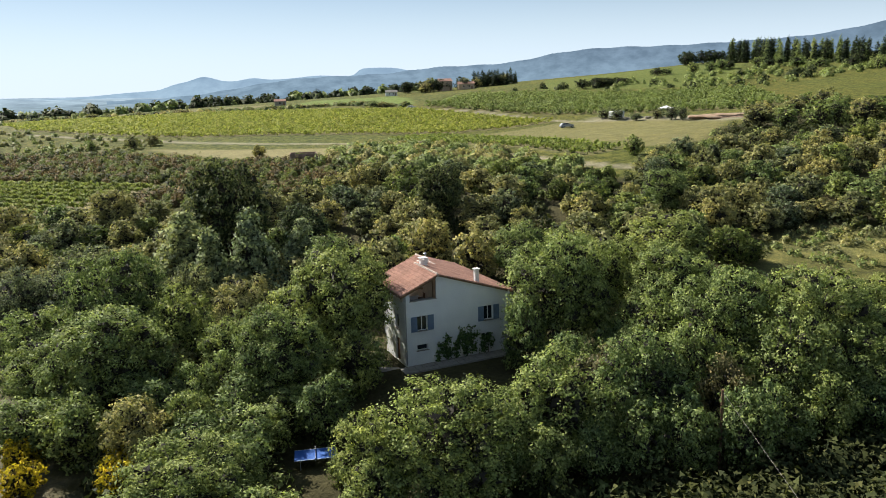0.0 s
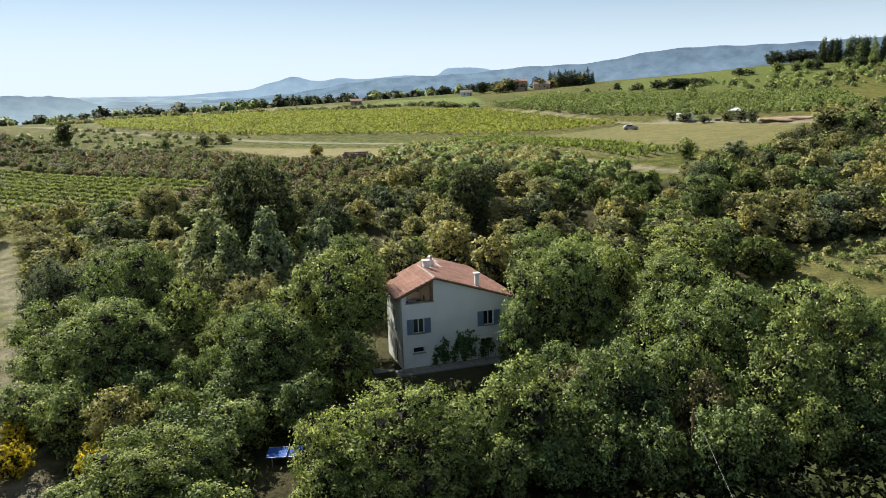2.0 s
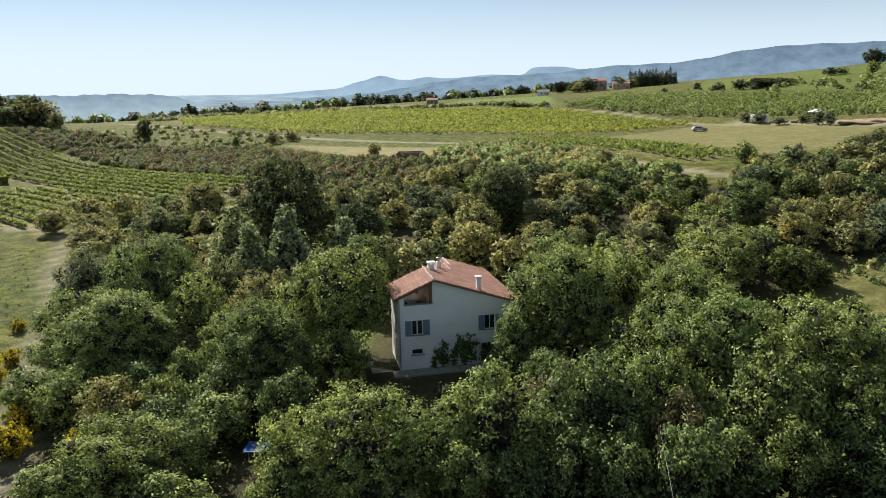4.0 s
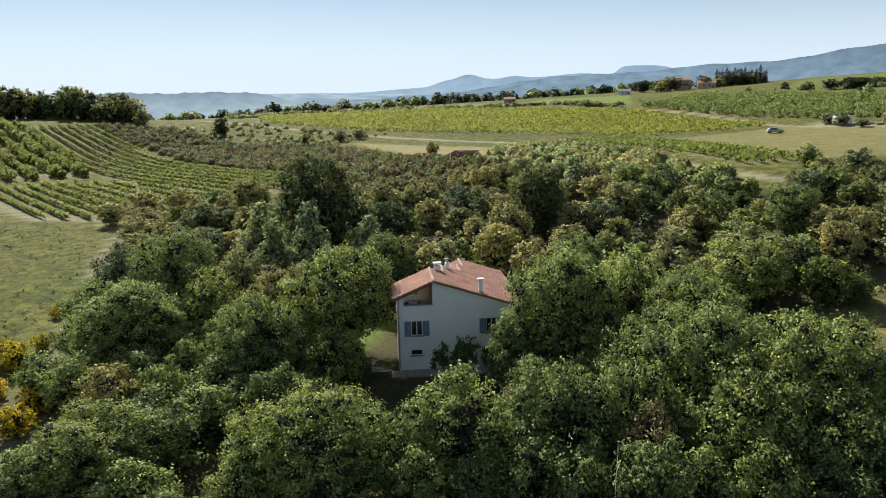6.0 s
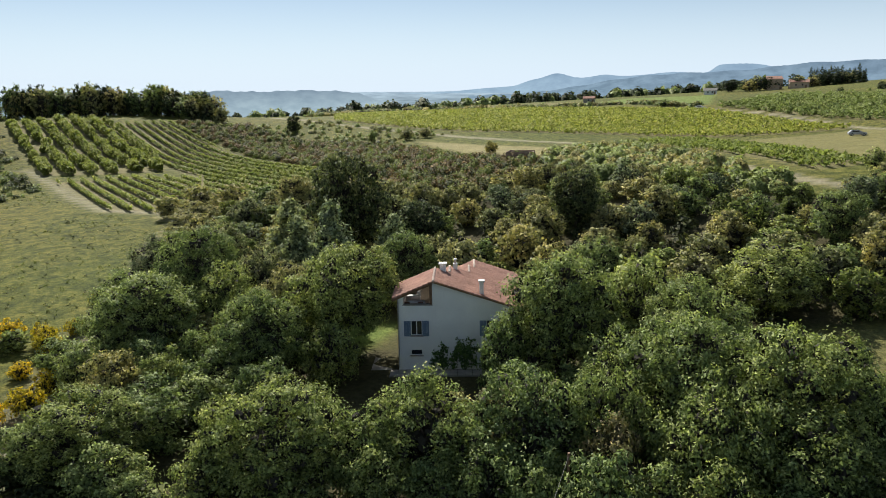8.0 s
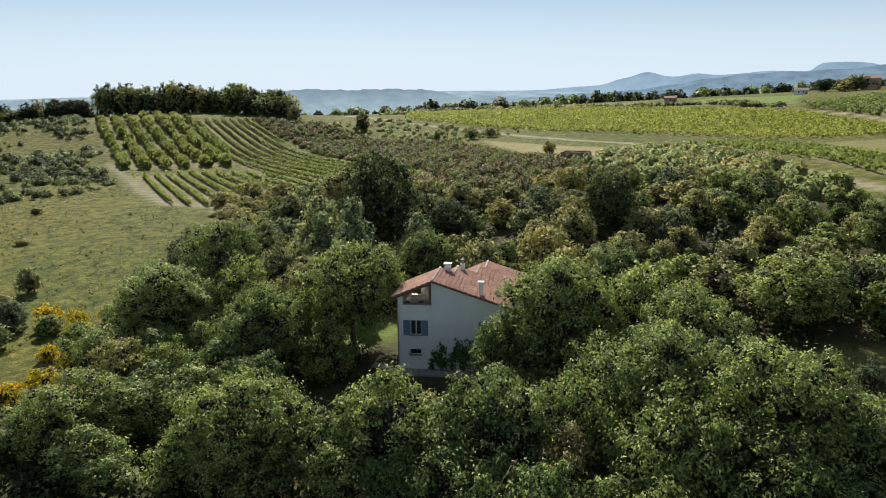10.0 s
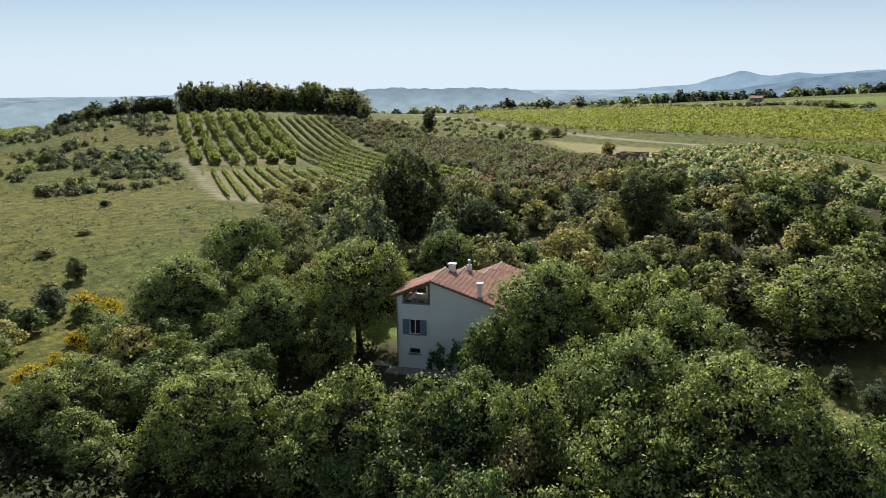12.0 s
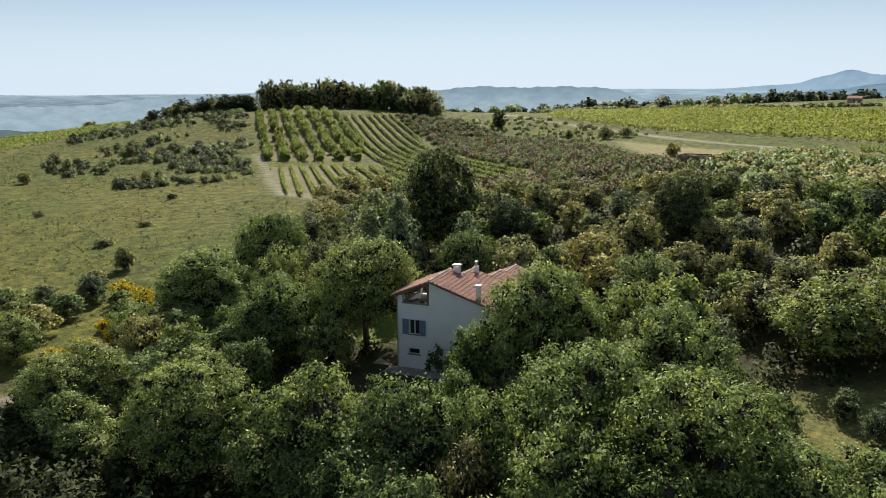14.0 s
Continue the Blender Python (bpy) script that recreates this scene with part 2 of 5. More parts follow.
BIG = [(-160, 266), (-84, 242), (-3, 228), (32, 247), (-17, 304), (-116, 344), (-205, 330)]
STRIP = [(-21, 209), (-5, 220), (33, 150), (25, 143)]
DRY_EAST = [(6, 218), (26, 172), (35, 150), (52, 156), (68, 194), (56, 228), (34, 245)]
YARD = [(44, 251), (40, 240), (54, 228), (68, 196), (82, 198), (80, 212), (66, 226)]
DARKFIELD = [(-16, 318), (8, 362), (112, 300), (98, 228), (84, 226), (50, 258), (24, 276)]
GREENFIELD = [(-105, 530), (-46, 520), (-20, 332), (-80, 372), (-122, 360)]
PALEFIELD = [(-124, 362), (-230, 345), (-300, 480), (-130, 500)]
HILLFIELD = [(40, 385), (60, 560), (190, 545), (150, 415), (115, 330)]
WESTFIELD = [(-240, 64), (-245, 84), (-261, 106), (-282, 136), (-300, 146), (-345, 150), (-345, 60)]
WOOD_ZONE = [(-18, 24), (-30, 42), (-41, 58), (-44, 68), (-58, 84), (-66, 97), (-52, 109), (-28, 113), (-10, 126), (10, 128), (30, 121), (44, 140), (62, 178), (82, 196), (125, 200), (140, 120), (95, 40), (62, 8), (30, 12)]
CLEARING = [(33, 87), (46, 93), (56, 91), (53, 82), (45, 78), (39, 82)]
GLADE = [(22.5, 70), (24.5, 77), (29, 78), (36, 84), (40, 80), (46, 77), (44, 70), (38, 64), (32, 63), (27, 64)]


def spread(fine0, fine1, mid0, mid1, far0, far1, a, b, c):
    inner = np.arange(fine0, fine1 + 0.1, a)
    lo, hi = np.arange(fine0 - b, mid0 - 0.1, -b)[::-1], np.arange(fine1 + b, mid1 + 0.1, b)
    lo2, hi2 = np.arange(lo[0] - c, far0 - 0.1, -c)[::-1], np.arange(hi[-1] + c, far1 + 0.1, c)
    return np.concatenate([lo2, lo, inner, hi, hi2])


gx, gy = spread(-170, 70, -480, 330, -1600, 1600, 2.0, 6.0, 40.0), spread(0, 260, -120, 600, -1200, 1700, 2.0, 6.0, 40.0)
GX, GY = np.meshgrid(gx, gy)
flat_x, flat_y = GX.ravel(), GY.ravel()
bumps = np.random.default_rng(4).normal(0, 0.06, flat_x.shape)
gz = land(flat_x, flat_y) + bumps * (np.hypot(flat_x - 0.5, flat_y - 66.5) > 12)
nx, ny = len(gx), len(gy)
idx = np.arange(nx * ny).reshape(ny, nx)
quads = np.stack([idx[:-1, :-1], idx[:-1, 1:], idx[1:, 1:], idx[1:, :-1]], -1).reshape(-1, 4)


def fast_mesh(name, verts, faces, mat, smooth=False, normals=None):
    """A mesh from arrays of corners and of faces with one number of corners each."""
    me = bpy.data.meshes.new(name)
    n = faces.shape[1]
    me.vertices.add(len(verts))
    me.vertices.foreach_set("co", np.ascontiguousarray(verts, np.float32).ravel())
    me.loops.add(faces.size)
    me.loops.foreach_set("vertex_index", np.ascontiguousarray(faces, np.int32).ravel())
    me.polygons.add(len(faces))
    me.polygons.foreach_set("loop_start", np.arange(len(faces), dtype=np.int32) * n)
    me.polygons.foreach_set("loop_total", np.full(len(faces), n, np.int32))
    if smooth:
        me.polygons.foreach_set("use_smooth", np.ones(len(faces), bool))
    me.materials.append(mat)
    me.update()
    me.validate()
    if normals is not None:
        me.polygons.foreach_set("use_smooth", np.ones(len(faces), bool))
        me.normals_split_custom_set_from_vertices(normals.tolist())
    return me


def ground_material():
    m, n, l, b = material("ground")

    def mask(name):
        a = n.new("ShaderNodeAttribute")
        a.attribute_name = name
        return a.outputs["Fac"]
    big, mid, small = noise_node(n, l, 0.02, 4), noise_node(n, l, 0.18, 5, 0.65), noise_node(n, l, 2.5, 4, 0.7)
    grass = ramp(n, [(0.38, (0.034, 0.045, 0.013)), (0.5, (0.105, 0.113, 0.026)), (0.61, (0.215, 0.192, 0.052))])
    patchy = noise_node(n, l, 0.5, 8, 0.85)
    l.new(patchy.outputs[0], grass.inputs[0])
    broad = ramp(n, [(0.35, (0.85, 0.95, 0.85)), (0.65, (1.12, 1.05, 0.95))])
    l.new(big.outputs[0], broad.inputs[0])
    c = mix(n, l, grass.outputs[0], broad.outputs[0], 1.0, "MULTIPLY")
    dry = ramp(n, [(0.3, (0.24, 0.21, 0.1)), (0.7, (0.36, 0.31, 0.16))])
    l.new(mid.outputs[0], dry.inputs[0])
    c = mix(n, l, c, dry.outputs[0], mask("dry"))
    green = ramp(n, [(0.3, (0.11, 0.16, 0.035)), (0.7, (0.19, 0.24, 0.06))])
    l.new(mid.outputs[0], green.inputs[0])
    c = mix(n, l, c, green.outputs[0], mask("green"))
    soil = ramp(n, [(0.3, (0.21, 0.175, 0.105)), (0.7, (0.32, 0.27, 0.165))])
    l.new(mid.outputs[0], soil.inputs[0])
    c = mix(n, l, c, soil.outputs[0], mask("soil"))
    # woodland litter, darkened further to put the trees' shade into its colour
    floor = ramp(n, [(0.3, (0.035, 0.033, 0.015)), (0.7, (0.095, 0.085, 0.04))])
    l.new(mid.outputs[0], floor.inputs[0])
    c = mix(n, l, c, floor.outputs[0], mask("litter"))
    dirt = ramp(n, [(0.3, (0.28, 0.25, 0.18)), (0.7, (0.42, 0.37, 0.28))])
    l.new(mid.outputs[0], dirt.inputs[0])
    c = mix(n, l, c, dirt.outputs[0], mask("dirt"))
    grain = ramp(n, [(0.3, (0.62, 0.64, 0.6)), (0.65, (1.1, 1.08, 1.0))])
    l.new(small.outputs[0], grain.inputs[0])
    l.new(mix(n, l, c, grain.outputs[0], 1.0, "MULTIPLY"), b.inputs["Base Color"])
    b.inputs["Roughness"].default_value, b.inputs["Specular IOR Level"].default_value = 0.95, 0.1
    bp = n.new("ShaderNodeBump")
    bp.inputs["Strength"].default_value, bp.inputs["Distance"].default_value = 0.7, 0.3
    l.new(small.outputs[0], bp.inputs["Height"])
    l.new(bp.outputs[0], b.inputs["Normal"])
    return m


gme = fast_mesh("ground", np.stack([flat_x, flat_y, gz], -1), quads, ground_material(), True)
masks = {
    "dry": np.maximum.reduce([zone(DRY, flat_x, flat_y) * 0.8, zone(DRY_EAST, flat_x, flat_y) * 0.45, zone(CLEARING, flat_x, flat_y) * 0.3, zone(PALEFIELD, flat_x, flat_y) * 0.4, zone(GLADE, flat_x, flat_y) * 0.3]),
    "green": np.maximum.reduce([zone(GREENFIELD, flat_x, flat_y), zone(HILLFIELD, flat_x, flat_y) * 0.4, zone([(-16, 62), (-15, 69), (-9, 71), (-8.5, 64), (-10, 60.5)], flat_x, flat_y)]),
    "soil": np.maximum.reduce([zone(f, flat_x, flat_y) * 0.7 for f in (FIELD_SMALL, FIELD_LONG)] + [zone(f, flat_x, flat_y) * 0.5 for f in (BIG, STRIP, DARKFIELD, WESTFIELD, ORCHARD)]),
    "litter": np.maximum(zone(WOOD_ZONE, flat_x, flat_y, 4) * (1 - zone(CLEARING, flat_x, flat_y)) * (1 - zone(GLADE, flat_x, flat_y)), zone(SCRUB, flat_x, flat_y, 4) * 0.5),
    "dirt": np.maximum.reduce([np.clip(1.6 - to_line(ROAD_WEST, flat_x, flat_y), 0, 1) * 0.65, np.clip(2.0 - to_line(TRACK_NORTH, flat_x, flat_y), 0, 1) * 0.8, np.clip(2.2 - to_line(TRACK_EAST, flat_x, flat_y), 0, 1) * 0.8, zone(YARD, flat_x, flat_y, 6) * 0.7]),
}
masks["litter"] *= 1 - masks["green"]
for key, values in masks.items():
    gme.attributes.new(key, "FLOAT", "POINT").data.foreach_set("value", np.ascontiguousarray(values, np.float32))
tagged(new("ground", gme), "rolling grassy ground with dry fields, vineyard soil and dirt tracks", "ground", kind="structure")


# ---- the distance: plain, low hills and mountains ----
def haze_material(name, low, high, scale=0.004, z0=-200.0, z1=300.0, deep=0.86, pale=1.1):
    """Far land seen through kilometres of air: the air's own light, painted as emission, covers nearly all of its
    colour. Paler with distance and height.
    """
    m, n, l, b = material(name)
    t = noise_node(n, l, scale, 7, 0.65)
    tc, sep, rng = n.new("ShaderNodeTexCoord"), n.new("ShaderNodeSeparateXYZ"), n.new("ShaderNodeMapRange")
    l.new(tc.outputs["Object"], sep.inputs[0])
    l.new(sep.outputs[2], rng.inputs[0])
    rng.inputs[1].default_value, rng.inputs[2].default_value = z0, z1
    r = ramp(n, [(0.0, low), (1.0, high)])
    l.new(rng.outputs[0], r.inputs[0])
    # random lighter and darker tones; on the ridges they stand in for shaded relief
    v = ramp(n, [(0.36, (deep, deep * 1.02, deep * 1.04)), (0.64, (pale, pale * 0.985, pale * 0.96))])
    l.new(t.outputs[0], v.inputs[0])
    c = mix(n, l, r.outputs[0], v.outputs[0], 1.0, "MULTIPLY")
    # haze painted as glow: the land itself is left near black
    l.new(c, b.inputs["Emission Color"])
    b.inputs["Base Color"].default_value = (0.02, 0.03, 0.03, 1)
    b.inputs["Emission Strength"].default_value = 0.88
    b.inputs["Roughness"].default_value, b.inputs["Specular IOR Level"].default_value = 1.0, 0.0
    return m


def ridge(name, label, dist, az0, az1, profile, foot, mat, depth=500.0, rough=0.02, seed=1):
    """A range of hills standing at one distance: its crest follows profile(azimuth), in degrees above the level."""
    azs = np.arange(az0, az1 + 0.01, 0.12)
    rows = 9
    verts = []
    for a in azs:
        top = profile(a)
        for k in range(rows):
            f = k / (rows - 1)
            wob = noise.noise(Vector((a * 0.35, f * 1.5, seed))) * 0.6 + noise.noise(Vector((a * 1.0, f * 3, seed + 7))) * 0.3
            d = dist - depth * (1 - f) * (1 + 0.1 * wob)
            e = foot + (top - foot) * (f ** 0.8) + (rough * wob if 0 < k < rows - 1 else rough * noise.noise(Vector((a * 5, 0, seed))))
            verts.append((27 + d * math.sin(radians(a)), 7 + d * math.cos(radians(a)), 23.6 + d * math.tan(radians(e))))
    n = len(azs)
    f = [(i * rows + k, (i + 1) * rows + k, (i + 1) * rows + k + 1, i * rows + k + 1) for i in range(n - 1) for k in range(rows - 1)]
    return tagged(link_mesh(name, verts, f, mat, smooth=True), label, "hills", kind="structure")


def bump(a, c, w, h):
    return h * math.exp(-((a - c) / w) ** 2)


def step(a, c, w):
    return 1 / (1 + math.exp(-(a - c) / w))


def far_range(a):
    left = 0.35 + 0.4 * step(a, -26, 1.2) + 0.5 * step(a, -21.9, 0.35) + bump(a, -19.4, 1.0, 0.38) + bump(a, -16, 0.9, 0.18)
    return left + 0.2 * step(a, -14, 1.5) + bump(a, -11.3, 1.4, 0.12) + 0.55 * step(a, -8.4, 0.16) * (1 - step(a, -4.8, 0.5)) + 0.3 * step(a, -3.5, 1.2)


def near_range(a):
    return 0.12 + 1.4 * step(a, -17, 2.2) + 0.45 * step(a, -4.5, 1.0) + 0.88 * step(a, 5.0, 1.2) + 0.12 * step(a, 17, 2) + 1.15 * step(a, 26.6, 1.7) + bump(a, 10.5, 2.5, 0.07) + 0.03 * math.sin(a * 2.3)


def low_hills(a):
    return -0.6 + 1.22 * step(a, -50.5, 1.6) * (1 - step(a, -33.2, 0.7)) + bump(a, -44.5, 1.8, 0.13) + bump(a, -38.6, 1.6, 0.07) + 0.03 * math.sin(a * 3.1) + 0.02 * math.sin(a * 7.3) + bump(a, -66, 4, 0.75)


def far_plain(a):
    return 0.12 + 0.36 * step(a, -58, 6) + 0.02 * math.sin(a * 0.7)


# each pair of colours below is painted haze, from the foot upwards
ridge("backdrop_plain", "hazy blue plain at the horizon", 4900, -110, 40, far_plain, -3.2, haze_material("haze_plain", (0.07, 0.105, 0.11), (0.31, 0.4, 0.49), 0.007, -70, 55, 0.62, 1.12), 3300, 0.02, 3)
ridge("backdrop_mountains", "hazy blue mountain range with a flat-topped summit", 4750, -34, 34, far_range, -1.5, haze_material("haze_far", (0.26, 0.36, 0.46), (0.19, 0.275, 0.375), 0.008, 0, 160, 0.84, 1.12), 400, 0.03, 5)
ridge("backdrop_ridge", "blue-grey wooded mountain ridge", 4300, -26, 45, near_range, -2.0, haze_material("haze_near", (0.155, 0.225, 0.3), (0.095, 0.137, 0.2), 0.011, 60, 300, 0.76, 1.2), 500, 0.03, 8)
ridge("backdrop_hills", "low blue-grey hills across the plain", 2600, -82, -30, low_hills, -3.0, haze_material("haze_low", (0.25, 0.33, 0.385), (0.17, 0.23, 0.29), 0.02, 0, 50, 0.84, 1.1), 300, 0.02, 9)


# ---- plants ----
def leaf_cards(centres, normals, size, rng, long=1.3):
    """Pointed leaves at the given places, facing roughly along the normals."""
    n = len(centres)
    nr = normals + rng.normal(0, 0.4, (n, 3))
    nr /= np.linalg.norm(nr, axis=1, keepdims=True) + 1e-9
    a = np.cross(nr, rng.normal(0, 1, (n, 3)))
    a /= np.linalg.norm(a, axis=1, keepdims=True) + 1e-9
    b = np.cross(nr, a)
    s = (size * rng.uniform(0.65, 1.3, n))[:, None]
    v = np.stack([centres - a * s * 0.45 * long + b * s * 0.5, centres - a * s * 0.45 * long - b * s * 0.5, centres + a * s * 0.55 * long], 1)
    return v.reshape(-1, 3), np.arange(n * 3).reshape(-1, 3)


def sphere_dirs(n, rng):
    d = rng.normal(0, 1, (n, 3))
    return d / np.linalg.norm(d, axis=1, keepdims=True)


MASS = 420


def crown_arrays(rng, lobes, n_leaves, size, clump=7, tight=0.22, core=12):
    """Leaves in clumps over a heap of rounded lobes; lobes: rows of x, y, z, radius, flatness."""
    lobes = np.asarray(lobes, float)
    w = lobes[:, 3] ** 2
    k = rng.choice(len(lobes), n_leaves // clump * 3, p=w / w.sum())
    d = sphere_dirs(len(k), rng)
    r = lobes[k, 3] * (1.08 - 0.3 * rng.random(len(k)) ** 1.5)
    scale = np.stack([np.ones(len(k)), np.ones(len(k)), lobes[k, 4]], 1)
    c = lobes[k, :3] + d * r[:, None] * scale
    keep = np.ones(len(c), bool)
    for i, (x, y, z, q, fl) in enumerate(lobes):
        keep &= (k == i) | (np.linalg.norm((c - (x, y, z)) / (1, 1, fl), axis=1) > q * 0.7)
    c, d = c[keep][: n_leaves // clump], d[keep][: n_leaves // clump]
    # each clump is a small cushion of leaves, looser in some places than in others
    loose = np.repeat(rng.uniform(0.65, 1.3, (len(c), 1)), clump, 0)
    off = rng.normal(0, 1, (len(c) * clump, 3)) * loose * (1, 1, 0.62)
    cc = np.repeat(c, clump, 0) + off * tight
    tuft = off / (np.linalg.norm(off, axis=1, keepdims=True) + 1e-9)
    nn = np.repeat(d, clump, 0) * 0.3 + tuft * 0.75 + np.array([0, 0, 0.55])
    v, f = leaf_cards(cc, nn, size, rng)
    round_n = nn + rng.normal(0, 0.16, nn.shape)
    round_n = np.repeat(round_n / (np.linalg.norm(round_n, axis=1, keepdims=True) + 1e-9), 3, 0)
    shade = np.repeat(rng.random(len(c)), clump * 3)
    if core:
        # inner leaves and twigs of each puff, coloured dark for the shade inside
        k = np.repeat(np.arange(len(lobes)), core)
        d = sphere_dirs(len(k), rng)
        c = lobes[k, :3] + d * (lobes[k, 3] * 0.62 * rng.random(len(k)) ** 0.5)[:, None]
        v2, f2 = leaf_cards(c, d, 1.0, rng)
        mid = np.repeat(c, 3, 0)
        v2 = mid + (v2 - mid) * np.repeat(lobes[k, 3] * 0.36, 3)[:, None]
        # and the close mass of twigs and leaves in mid-crown, shade put into its colour
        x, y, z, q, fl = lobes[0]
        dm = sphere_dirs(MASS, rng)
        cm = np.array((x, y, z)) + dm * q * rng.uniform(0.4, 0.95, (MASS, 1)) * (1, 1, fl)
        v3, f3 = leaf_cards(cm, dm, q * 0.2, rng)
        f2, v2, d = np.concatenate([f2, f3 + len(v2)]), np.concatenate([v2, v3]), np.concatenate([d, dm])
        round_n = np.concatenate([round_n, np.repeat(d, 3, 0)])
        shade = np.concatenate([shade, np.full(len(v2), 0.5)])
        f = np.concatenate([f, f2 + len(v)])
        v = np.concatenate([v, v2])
    return v, f, round_n, shade


def round_lobes(rng, radius, z0, z1, count, puff=(0.12, 0.24)):
    """Leafy puffs heaped into a broad dome between two heights, with a few masses that break its outline."""
    mid, half = z0 + (z1 - z0) * 0.46, (z1 - z0) * 0.54
    rows = [(0, 0, mid - 0.1 * half, radius * 0.6, half * 0.72 / radius / 0.6)]
    swell = [(sphere_dirs(1, rng)[0], rng.uniform(0.1, 0.24)) for _ in range(7)]
    k, turn = 0, rng.uniform(0, 6.3)
    while len(rows) < count:
        up = 1 - (k % count + 0.5) / count * 1.72
        k += 1
        a = k * 2.39996 + turn + rng.uniform(-0.35, 0.35)
        up = max(-1, min(1, up + rng.uniform(-0.1, 0.1)))
        flat = math.sqrt(max(0, 1 - up * up))
        d = np.array((flat * math.cos(a), flat * math.sin(a), up))
        out = 0.72 + sum(h * max(0, d @ w) ** 6 for w, h in swell) + rng.uniform(-0.2, 0.08)
        q = radius * rng.uniform(*puff)
        c = np.array((0, 0, mid)) + d * np.array((radius, radius, half)) * min(out, 1.0 - 0.45 * q / radius)
        if c[2] < z0 + q * 0.4:
            continue
        rows.append((c[0], c[1], c[2], q, rng.uniform(0.75, 1.0)))
    return rows


def trunk_mesh(rng, height, radius, lobes, limbs=6):
    bm = bmesh.new()
    lean = rng.uniform(-0.06, 0.06, 2) * height
    fork = Vector((lean[0], lean[1], height * 0.42))
    tube(bm, [(0, 0, -0.4), (0, 0, 0.15), (lean[0] * 0.5, lean[1] * 0.5, height * 0.22), fork], [radius * 1.5, radius * 1.1, radius * 0.85, radius * 0.65], 7)
    for row in lobes[1: limbs + 1]:
        end = Vector(row[:3])
        midp = fork.lerp(end, 0.5) + Vector((0, 0, 0.3))
        tube(bm, [fork - Vector((0, 0, 0.3)), midp, end], [radius * 0.5, radius * 0.3, radius * 0.1], 5)
    return bm


def make_tree(name, seed, radius, z0, z1, n_leaves, size, mat, lobes=16, clump=7, tight=0.22, label="", category="tree", trunk_r=0.2, limbs=9, shape=None):
    """A tree: tapered trunk with limbs, and a crown of many leaves. Stands at the origin."""
    rng = np.random.default_rng(seed)
    rows = shape(rng) if shape else round_lobes(rng, radius, z0, z1, lobes)
    ob = root(name, Matrix(), label, category)
    part("trunk", trunk_mesh(rng, z1, trunk_r, rows, limbs), BARK, ob, smooth=True)
    v, f, rn, shade = crown_arrays(rng, rows, n_leaves, size, clump, tight)
    cr = new("crown", fast_mesh("crown", v, f, mat, normals=rn))
    cr.data.attributes.new("tuft", "FLOAT", "POINT").data.foreach_set("value", np.ascontiguousarray(shade, np.float32))
    cr.data.materials.append(SHADE_TWIG)
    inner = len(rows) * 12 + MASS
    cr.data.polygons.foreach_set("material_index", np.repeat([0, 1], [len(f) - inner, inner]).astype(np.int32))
    cr.parent = ob
    return ob


def recrown(ob, mat):
    """The same tree with leaves of another kind."""
    made = copy_thing(ob, Matrix())
    for c in made.children:
        if c.name.startswith("crown"):
            c.data = c.data.copy()
            c.data.materials[0] = mat
    return made


def cone_lobes(radius, z0, z1, count, top=0.12):
    def rows(rng):
        out = [(0, 0, z0 + (z1 - z0) * 0.4, radius * 0.5, 1.6)]
        for i in range(count):
            f = (i + 0.5) / count
            a = i * 2.399
            ring = radius * (1 - f) ** 0.8 * 0.6 + top * 0.5
            q = radius * (0.42 * (1 - f) + top) * rng.uniform(0.8, 1.2)
            out.append((ring * math.cos(a), ring * math.sin(a), z0 + (z1 - z0) * f, q, rng.uniform(0.8, 1.2)))
        return out
    return rows


PROTOS = []


def proto(*a, **k):
    ob = make_tree(*a, **k)
    PROTOS.append(ob)
    return ob


BIG_OAKS = [proto("oak_tree", 11 + i, 5.0, 0.2, 10.0, 30000, 0.15, OAK, 90, 36, 0.3, trunk_r=0.26) for i in range(4)]
HIGH_OAKS = [proto("oak_tree", 41 + i, 5.0, 2.3, 10.0, 28000, 0.15, OAK, 84, 36, 0.3, trunk_r=0.3, limbs=14) for i in range(1)]
MID_OAKS = [proto("oak_tree", 15 + i, 3.6, 0.1, 7.4, 15500, 0.145, OAK, 64, 34, 0.28) for i in range(4)]
SMALL_OAKS = [proto("oak_tree", 21 + i, 2.3, 0.0, 4.8, 6400, 0.14, OAK, 40, 30, 0.25, trunk_r=0.12, limbs=5) for i in range(3)]
HOLMS = [proto("holm_oak", 31 + i, 2.7, 0.0, 5.0, 2700, 0.24, HOLM, 34, 18, 0.27, trunk_r=0.13, limbs=4) for i in range(4)]
PINES = [proto("pine_tree", 51 + i, 2.7, 0.8, 9.0, 6000, 0.27, PINE, 0, 7, 0.25, trunk_r=0.16, shape=cone_lobes(2.7, 1.5, 9.0, 18)) for i in range(2)]
BIGPINE = proto("dark_pine", 61, 5.2, 1.2, 12.0, 13000, 0.26, DARK_PINE, 70, 16, 0.34, trunk_r=0.3)
CYPRESS = proto("cypress", 71, 1.0, 0.3, 8.0, 1500, 0.26, DARK, 0, 6, 0.2, trunk_r=0.12, limbs=0, shape=cone_lobes(1.25, 0.3, 8.0, 18, 0.2))
FARTREES = [proto("far_tree", 81 + i, 3.4, 0.2, 7.5, 820, 0.4, DARK, 20, 6, 0.3, trunk_r=0.2, limbs=3) for i in range(3)]
BUSHES = [proto("bush", 91 + i, 1.0, 0.0, 1.3, 1500, 0.085, HOLM, 16, 6, 0.07, trunk_r=0.05, limbs=2) for i in range(3)]
KINDS = {}


